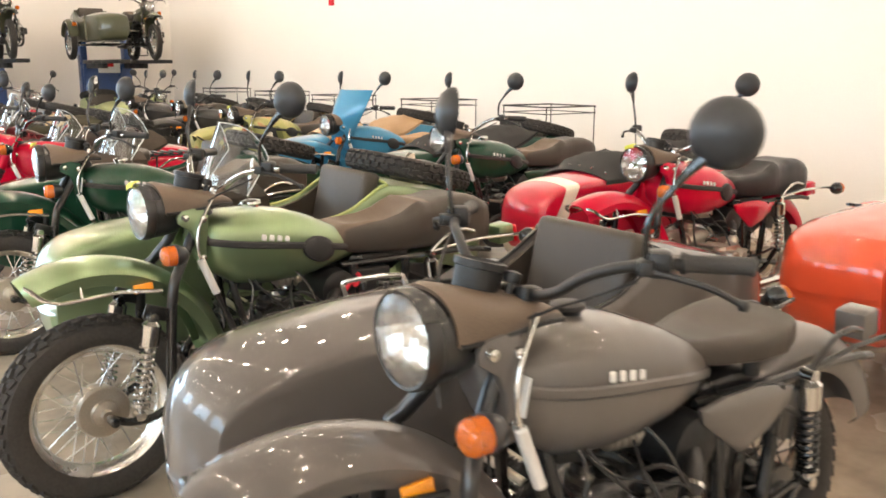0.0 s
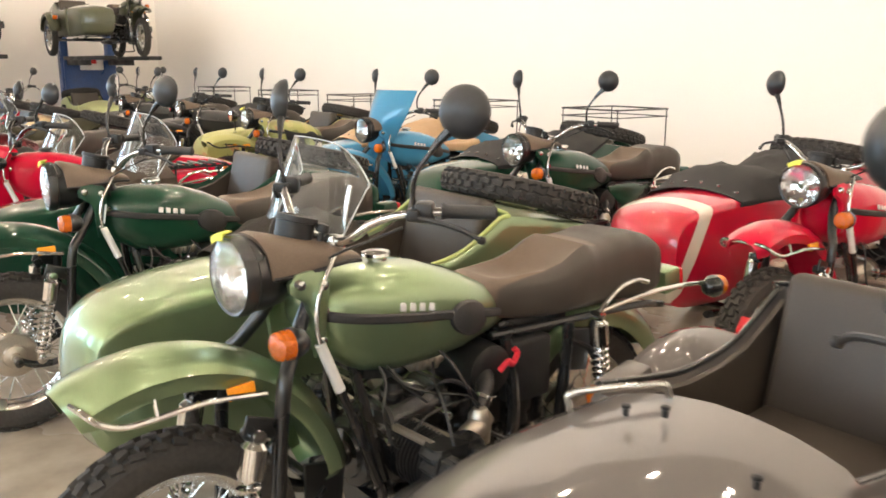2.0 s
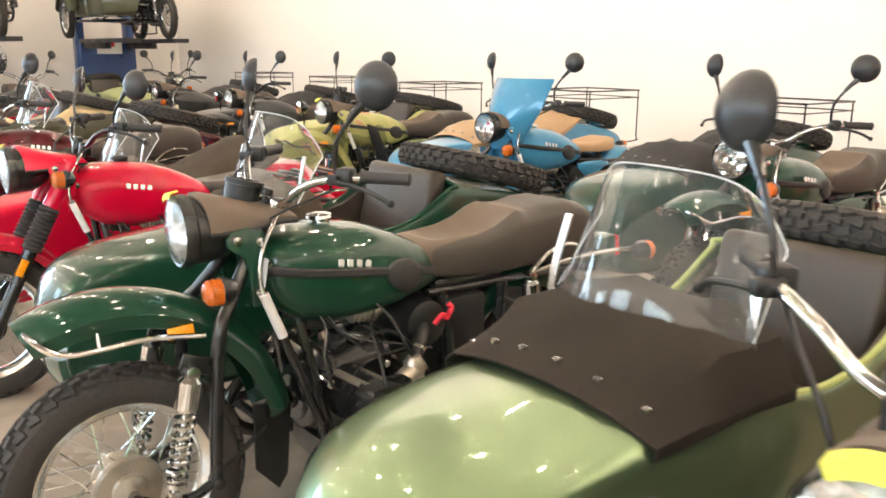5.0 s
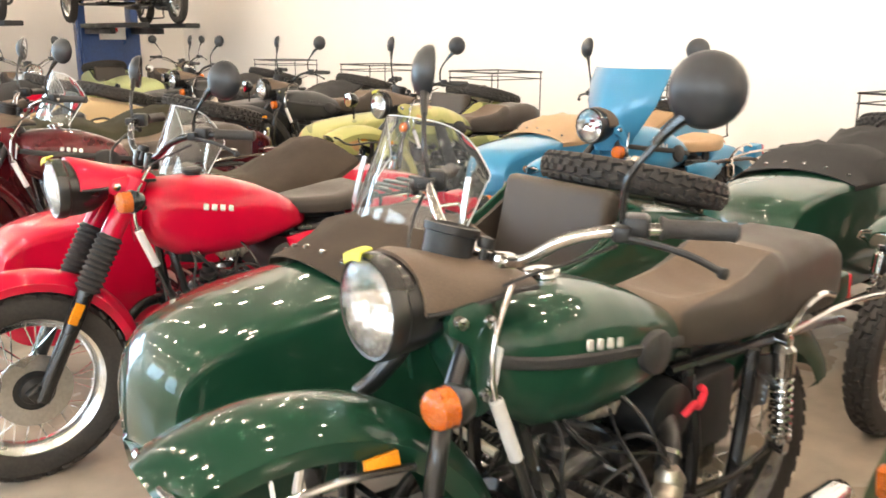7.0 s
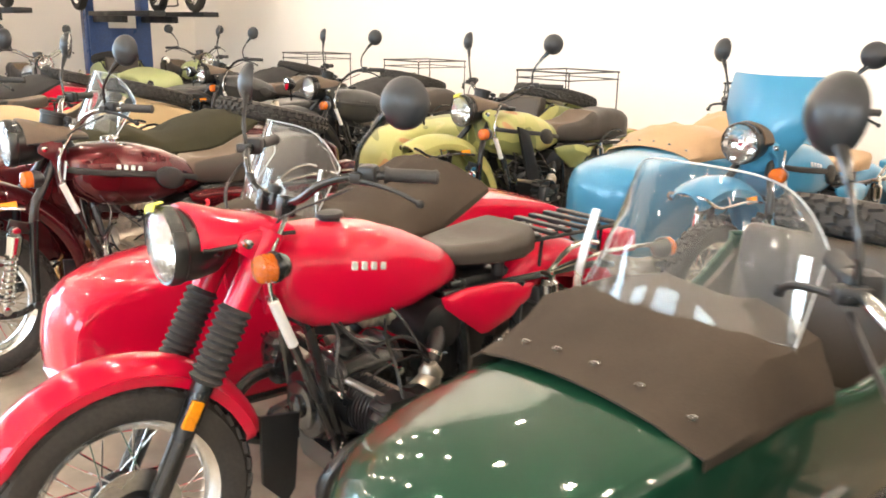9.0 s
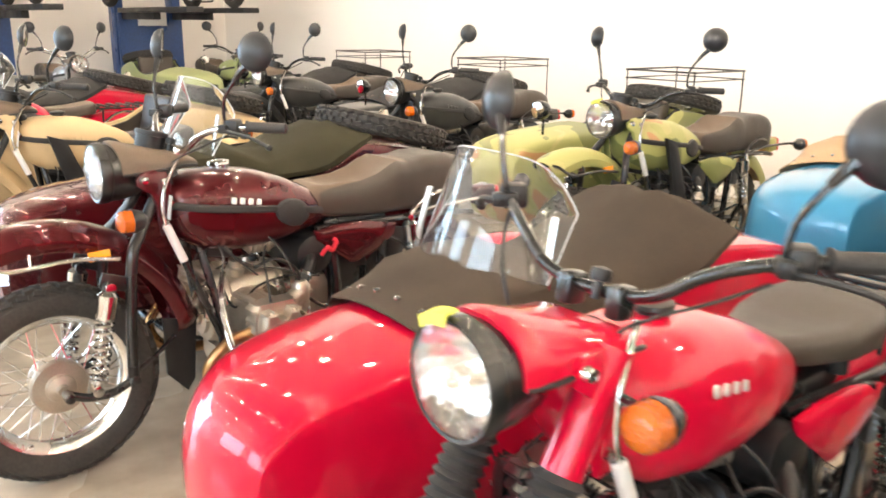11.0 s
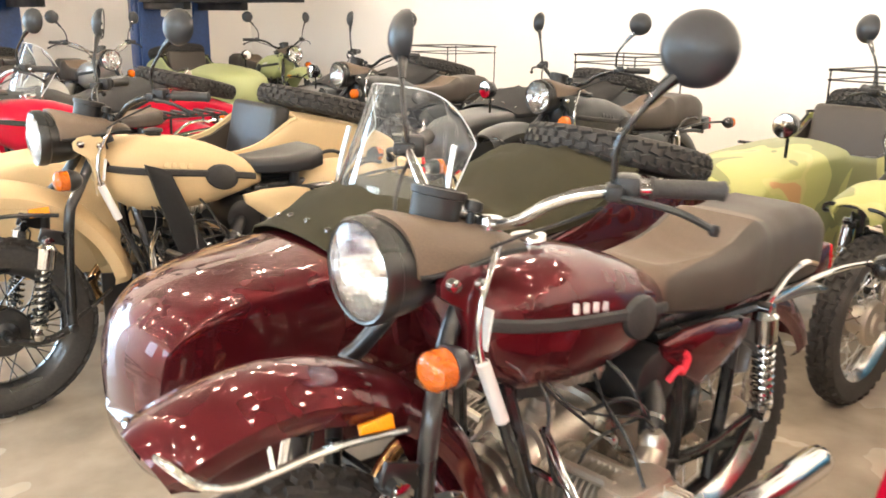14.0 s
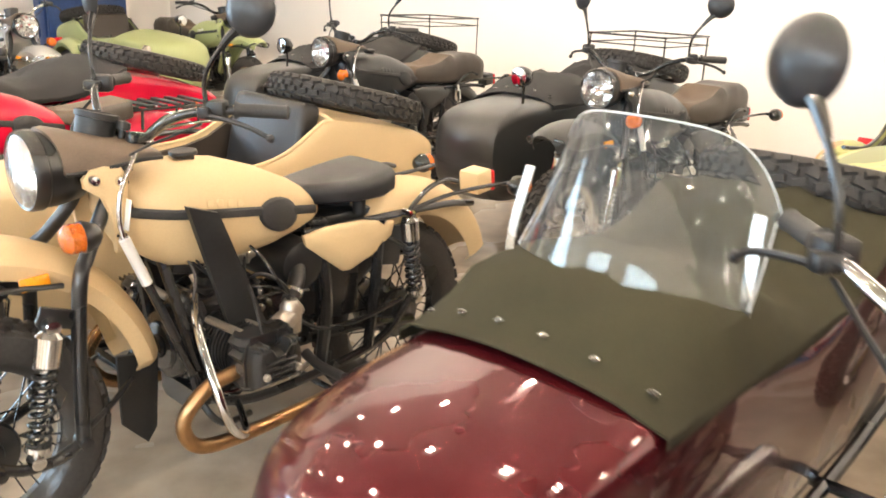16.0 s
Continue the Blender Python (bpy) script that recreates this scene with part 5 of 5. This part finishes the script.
    if nose_handle:
        add("grab_handle", "nose_handle", nose_handle_mesh, STEEL, "", None, tub)
        for sx, sy, sz in ((0.62, 0.84, 0.873), (0.66, 0.78, 0.88), (0.6, 0.55, 0.852)):
            put("stud", cached("stud", lambda: lathe(bmesh.new(), [(0.006, -0.004), (0.006, 0.01), (0.009, 0.012), (0.009, 0.018), (0.002, 0.02)], (0, 0, 0), (0, 0, 1), 10)), MATT, tub, "", Matrix.Translation((sx, sy, sz)))
    add("sidecar_mudguard", "side_fender", side_fender_mesh, body2)
    mk = add("marker_lamp", "marker", marker_mesh, body2)
    add("marker_lens", "marker_lens", lambda: box_at((0.035, 0.08, 0.068), 1.032, 1.235, 0.652, 0, -14, 0, 0.008), AMBER, "amber marker lens", None, mk)
    add("side_marker_lens", "marker_side", lambda: box_at((0.04, 0.02, 0.055), 1.075, 1.187, 0.663, 0, -14, 0, 0.005), WHITE_PLASTIC, "clear white marker lens", None, mk)
    tl2 = add("sidecar_tail_lamp", "side_tail", lambda: box_at((0.07, 0.08, 0.06), 1.72, 1.235, 0.71, 0, 35, 0, 0.008), RED_LENS, "red tail lamp")
    add("chassis", "chassis", chassis_mesh, BLACK)
    if spot:
        sp = add("spot_lamp", "spot", lambda: spot_mesh((0.34, 0.57, 0.98)), BLACK, "small black spot lamp", None, tub)
        add("spot_reflector", "spotr", lambda: lathe(bmesh.new(), [(0.05, -0.031), (0.03, -0.034), (0.001, -0.035), (0.001, -0.03), (0.05, -0.028)], (0.34, 0.57, 0.98), (1, 0, 0), 24), REFLECTOR, "", None, sp)
        add("spot_post", "spotp", lambda: tube(bmesh.new(), [(0.36, 0.57, 0.93), (0.36, 0.57, 0.8)], 0.008, 8), BLACK, "", None, sp)
    if spare:
        m = Matrix.Translation((1.9, (SC_IN + SC_OUT) / 2 - 0.03, 0.968)) @ Matrix.Rotation(radians(14), 4, "Y") @ Matrix.Rotation(radians(90), 4, "X")
        wheel(root, m, rims, hubs, rims)
    if boot_rack:
        for zz, rr in ((1.16, 0.007), (1.1, 0.005)):
            add("luggage_rail", "boot_rail%.2f" % zz, lambda zz=zz, rr=rr: boot_rail_mesh(zz, rr), BLACK, "black wire luggage rail", None, tub)
        for px, zb in ((1.75, 0.93), (2.35, 0.74)):
            for py in (0.5, 1.08):
                add("rail_post", "rail_post%.2f%.2f" % (px, py), lambda px=px, py=py, zb=zb: boot_post_mesh(px, py, zb), BLACK, "", None, tub)
    return root


# ---- the hall ----
FLOOR = grain(material("polished_concrete", (0.38, 0.325, 0.255), 0.24), 5.0, 0.3, 0.05, 0.14, 0.003, 0.9)
WALL = grain(material("white_wall_paint", (0.82, 0.79, 0.74), 0.6), 60, 0.02, 0.15, 0.1, 0.002, 0.8)
CEIL = grain(material("dark_roof_boards", (0.1, 0.085, 0.07), 0.7), 30, 0.04, 0.2, 0.1)
FRAME_ALU = grain(material("grey_window_frame", (0.3, 0.3, 0.3), 0.4, 0.6), 40, 0.1, 0.1)


def structure(name, bm, mat, label, category):
    return tagged(put(name, finish(bm), mat), label, category, "", "structure")


def slab(x0, y0, z0, x1, y1, z1):
    return box(bmesh.new(), (x1 - x0, y1 - y0, z1 - z0), pose((x0 + x1) / 2, (y0 + y1) / 2, (z0 + z1) / 2))


X0, X1, Y0, Y1, H = ROOM_X0, ROOM_X1, ROOM_Y0, ROOM_Y1, ROOM_H
structure("floor", slab(X0 - 0.2, Y0 - 0.2, -0.2, X1 + 0.2, Y1 + 0.2, 0), FLOOR, "pale polished concrete showroom floor with faint stains", "floor")
structure("ceiling", slab(X0 - 0.2, Y0 - 0.2, H, X1 + 0.2, Y1 + 0.2, H + 0.2), CEIL, "dark plain boarded ceiling of the hall", "ceiling")
structure("wall_east", slab(X1, Y0, 0, X1 + 0.2, Y1 + 0.2, H), WALL, "long plain white painted wall", "wall")
bm = slab(GATE_X1, Y1, 0, X1, Y1 + 0.2, H)
box(bm, (GATE_X0 - X0, 0.2, H), pose((GATE_X0 + X0) / 2, Y1 + 0.1, H / 2))
box(bm, (GATE_X1 - GATE_X0, 0.2, H - GATE_H), pose((GATE_X0 + GATE_X1) / 2, Y1 + 0.1, (H + GATE_H) / 2))
structure("wall_north", bm, WALL, "white painted end wall behind the lifts", "wall")
bm = bmesh.new()
for k in range(5):
    box(bm, (0.07, 0.06, GATE_H), pose(GATE_X0 + 0.035 + (GATE_X1 - GATE_X0 - 0.07) * k / 4, Y1 + 0.1, GATE_H / 2), 0.004)
gate = structure("door_1", bm, FRAME_ALU, "tall glazed gate with grey metal bars", "door")
for k in range(4):
    step = (GATE_X1 - GATE_X0 - 0.07) / 4
    g = put("pane", finish(slab(GATE_X0 + 0.075 + step * k, Y1 + 0.096, 0.02, GATE_X0 - 0.005 + step * (k + 1), Y1 + 0.104, GATE_H - 0.02)), CLEAR, gate)
    g.visible_shadow = False
structure("wall_south", slab(X0, Y0 - 0.2, 0, X1 + 0.2, Y0, H), WALL, "plain white painted end wall", "wall")
# window wall, with its openings
bm = bmesh.new()
ys = [Y0]
for wy, wz, ww, wh in WINDOWS:
    box(bm, (0.2, wy - ww / 2 - ys[-1], H), pose(X0 - 0.1, (ys[-1] + wy - ww / 2) / 2, H / 2))
    box(bm, (0.2, ww, wz - wh / 2), pose(X0 - 0.1, wy, (wz - wh / 2) / 2))
    box(bm, (0.2, ww, H - wz - wh / 2), pose(X0 - 0.1, wy, (H + wz + wh / 2) / 2))
    ys.append(wy + ww / 2)
box(bm, (0.2, Y1 + 0.2 - ys[-1], H), pose(X0 - 0.1, (ys[-1] + Y1 + 0.2) / 2, H / 2))
structure("wall_west", bm, WALL, "white painted wall with large windows", "wall")
for k, (wy, wz, ww, wh) in enumerate(WINDOWS):
    bm = bmesh.new()
    for s in (-1, 1):
        box(bm, (0.08, 0.06, wh), pose(X0 - 0.1, wy + s * (ww / 2 - 0.03), wz), 0.004)
        box(bm, (0.08, ww - 0.12, 0.06), pose(X0 - 0.1, wy, wz + s * (wh / 2 - 0.03)), 0.004)
    box(bm, (0.06, 0.05, wh - 0.12), pose(X0 - 0.1, wy, wz), 0.004)
    w = structure("window_%d" % (k + 1), bm, FRAME_ALU, "wide shop window in a grey metal frame", "window")
    for s in (-1, 1):
        g = put("pane", finish(slab(X0 - 0.104, wy + s * ww / 4 - ww / 4 + 0.045, wz - wh / 2 + 0.06, X0 - 0.096, wy + s * ww / 4 + ww / 4 - 0.045, wz + wh / 2 - 0.06)), CLEAR, w)
        g.visible_shadow = False

# ---- ceiling lamps ----
TUBE = bpy.data.materials.new("lamp_tube")
TUBE.use_nodes = True
tb = TUBE.node_tree.nodes["Principled BSDF"]
tb.inputs["Emission Color"].default_value = (1.0, 0.815, 0.635, 1)
tb.inputs["Emission Strength"].default_value = LAMP_POWER
HOUSING = grain(material("white_lamp_housing", (0.8, 0.8, 0.78), 0.4), 40, 0.04, 0.05)
hall_lamp = None
for iy in range(13):
    for ix in range(6):
        p = (-4.1 + 1.95 * ix, -3.6 + 1.85 * iy, H - 0.45)
        if hall_lamp is None:
            hall_lamp = tagged(new("ceiling_light"), "small white hanging lamp with two glowing tubes", "lamp", "hall lamps")
            put("housing", finish(box_at((0.3, 0.3, 0.06), 0, 0, 0.06, 0, 0, 0, 0.01)), HOUSING, hall_lamp)
            for k in (-1, 1):
                bt = bmesh.new()
                tube(bt, [(0.05 * k, -0.06, 0.0), (0.05 * k, 0.06, 0.0)], 0.0165, 8)
                put("tube", finish(bt), TUBE, hall_lamp)
            bt = bmesh.new()
            tube(bt, [(0, 0, 0.08), (0, 0, 0.46)], 0.006, 6)
            put("suspension_rod", finish(bt), STEEL, hall_lamp)
            hall_lamp.matrix_basis = pose(*p)
        else:
            copy_thing(hall_lamp, pose(*p))

# ---- the front row ----
FX = 0.66
rig("stone grey sidecar motorcycle with a solo seat, open cockpit", FX - 0.02, 1.27, 0, GREY, side_drop=0.03, seat="solo", seat_mat=VINYL_DARK, bars=MATT, tonneau=None, screen=False, spare=False, knee=False, nose_handle=True, springs=BLACK, rims=BLACK, hubs=BLACK, rails=BLACK, tag=True, group="front row of motorcycles", headers=BLACK)
rig("light green metallic sidecar motorcycle with brown bench seat", FX, 3.03, 0, LIGHT_GREEN, steer=4, covers=False, tape=True, strap=True, piping=PALE_GREEN, group="front row of motorcycles")
rig("dark green sidecar motorcycle with brown bench seat and canvas tonneau", FX + 0.02, 4.89, 0, DARK_GREEN, steer=-3, covers=False, tag=True, tape=True, strap=True, piping=DARK_GREEN, tonneau=CANVAS_BROWN, group="front row of motorcycles")
rig("bright red sidecar motorcycle with brown canvas cover and solo saddle", FX - 0.02, 6.66, 0, SIGNAL_RED, fork="tele", hump=0.42, mirror_up=-0.06, side_drop=0.085, side_shift=0.05, strip=False, hubs=BLACK, seat="solo", seat_mat=VINYL_DARK, rack=True, full=True, tonneau=CANVAS_BROWN, cowl=SIGNAL_RED, bars=BLACK, spare=False, tape=True, knee=False, group="front row of motorcycles")
rig("maroon metallic sidecar motorcycle with silver engine and bench seat", FX + 0.008, 8.605, 0, MAROON, tag=True, engine=ALLOY, full=True, tonneau=CANVAS_OLIVE, headers=BRONZE, strap=True, group="front row of motorcycles")
rig("matt tan sidecar motorcycle with black solo saddle and leg shields", FX + 0.005, 10.67, 0, TAN, tag=True, seat="solo", seat_mat=VINYL_BLACK, bars=BLACK, springs=BLACK, rails=BLACK, boards=True, tonneau=None, screen=False, side_seat=VINYL_BLACK, piping=TAN, headers=BRONZE, rims=BLACK, hubs=BLACK, group="front row of motorcycles")
rig("red sidecar motorcycle with white wrapping film on its mudguard", FX, 12.45, 0, SIGNAL_RED, film=True, seat="solo", rack=True, tonneau=CANVAS_BLACK, full=True, group="front row of motorcycles")
# ---- the row along the wall ----
BX = 3.42
rig("orange red sidecar motorcycle beside the wall", BX, 1.15, 0, ORANGE_RED, tonneau=None, screen=False, spare=False, group="wall row of motorcycles", mirror_up=0.022)
rig("red sidecar motorcycle with cream bands and black cockpit cover", BX - 0.1, 3.06, 0, SIGNAL_RED, seat_mat=VINYL_BLACK, engine=ALLOY, body2=BANDED, full=True, tonneau=CANVAS_BLACK, screen=False, spare=True, tape=True, group="wall row of motorcycles", mirror_up=0.03)
rig("dark green sidecar motorcycle with black tonneau and wire luggage rail", BX - 0.05, 4.97, 0, DARK_GREEN, full=True, tonneau=CANVAS_BLACK, screen=False, boot_rack=True, group="wall row of motorcycles", mirror_up=0.022)
rig("sky blue sidecar motorcycle with tan seats and headlamp fairing", BX + 0.04, 6.85, 0, SKY_BLUE, fairing=True, seat="solo", seat_mat=VINYL_TAN, full=True, tonneau=VINYL_TAN, screen=False, boot_rack=True, group="wall row of motorcycles", mirror_up=0.022)
rig("camouflage sidecar motorcycle with leg shields and spot lamp", BX - 0.1, 8.73, 0, CAMO, boards=True, spot=True, tape=True, tonneau=None, screen=False, boot_rack=True, bars=BLACK, rails=BLACK, group="wall row of motorcycles", mirror_up=0.022)
rig("satin black sidecar motorcycle with spot lamp and luggage rail", BX + 0.04, 10.85, 0, BLACK_PAINT, spot=True, tonneau=CANVAS_BLACK, full=True, screen=False, boot_rack=True, bars=BLACK, rails=BLACK, group="wall row of motorcycles", mirror_up=0.022)
rig("satin black sidecar motorcycle with wire luggage rail", BX + 0.04, 13.0, 0, BLACK_PAINT, spot=True, tonneau=CANVAS_BLACK, full=True, screen=False, boot_rack=True, bars=BLACK, rails=BLACK, group="wall row of motorcycles", mirror_up=0.022)
# parked under the lifts, facing the hall
rig("sage green sidecar motorcycle parked under a lift", 5.23, 16.05, 90, SAGE, tonneau=None, screen=False, bars=BLACK, spot=True, rails=BLACK, group="motorcycles under the lifts", mirror_up=0.022)
rig("silver grey sidecar motorcycle parked under a lift", 2.92, 15.55, 90, SILVER, tonneau=None, screen=False, group="motorcycles under the lifts")
rig("tan sidecar motorcycle parked under a lift", 0.55, 15.6, 90, TAN, tonneau=None, screen=False, group="motorcycles under the lifts")

# ---- lifts ----
def lift(x, y):
    """Cantilever lift: a column by the wall, a wide front plate and two runways."""
    root = tagged(new("vehicle_lift"), "blue steel column lift holding up a motorcycle", "lift", "lifts at the end wall")
    root.matrix_basis = pose(x, y, 0)
    bm = bmesh.new()
    box(bm, (1.02, 0.08, 1.55), pose(0, 0, 0.855), 0.02)
    put("front_plate", finish(bm), LIFT_BLUE, root)
    for s in (-1, 1):
        put("column", finish(box_at((0.14, 0.3, 2.7), 0.46 * s, 0.2, 1.35, 0, 0, 0, 0.015)), LIFT_BLUE, root)
        put("runway", finish(box_at((0.24, 2.7, 0.07), 0.4 * s, -1.4, 1.66, 0, 0, 0, 0.01)), MATT, root)
        put("arm", finish(box_at((0.1, 1.4, 0.1), 0.4 * s, -0.7, 1.575, 0, 0, 0, 0.01)), MATT, root)
    put("label_plate", finish(box_at((0.46, 0.01, 0.2), 0.02, -0.046, 1.53, 0, 0, 0, 0.002)), WHITE_PLASTIC, root)
    put("warning_label", finish(box_at((0.17, 0.01, 0.12), 0.03, -0.052, 1.62, 0, 0, 0, 0.002)), RED_LENS, root)
    put("base", finish(box_at((1.4, 0.9, 0.06), 0, 0.1, 0.03, 0, 0, 0, 0.01)), LIFT_BLUE, root)
    return root


for lx in (5.08, 2.53, -0.02):
    lift(lx, 19.4)
    rig("olive drab sidecar motorcycle raised on a blue lift", lx + 0.29, 16.9, 90, OLIVE, z=1.695, tonneau=None, screen=False, spare=False, bars=BLACK, rails=BLACK, group="motorcycles on lifts")

# small red alarm box high on the long wall
bm = box_at((0.05, 0.12, 0.2), ROOM_X1 - 0.025, 12.5, 2.64, 0, 0, 0, 0.01)
alarm = tagged(put("alarm_box", finish(bm), RED_LENS), "small red alarm box high on the wall", "alarm")
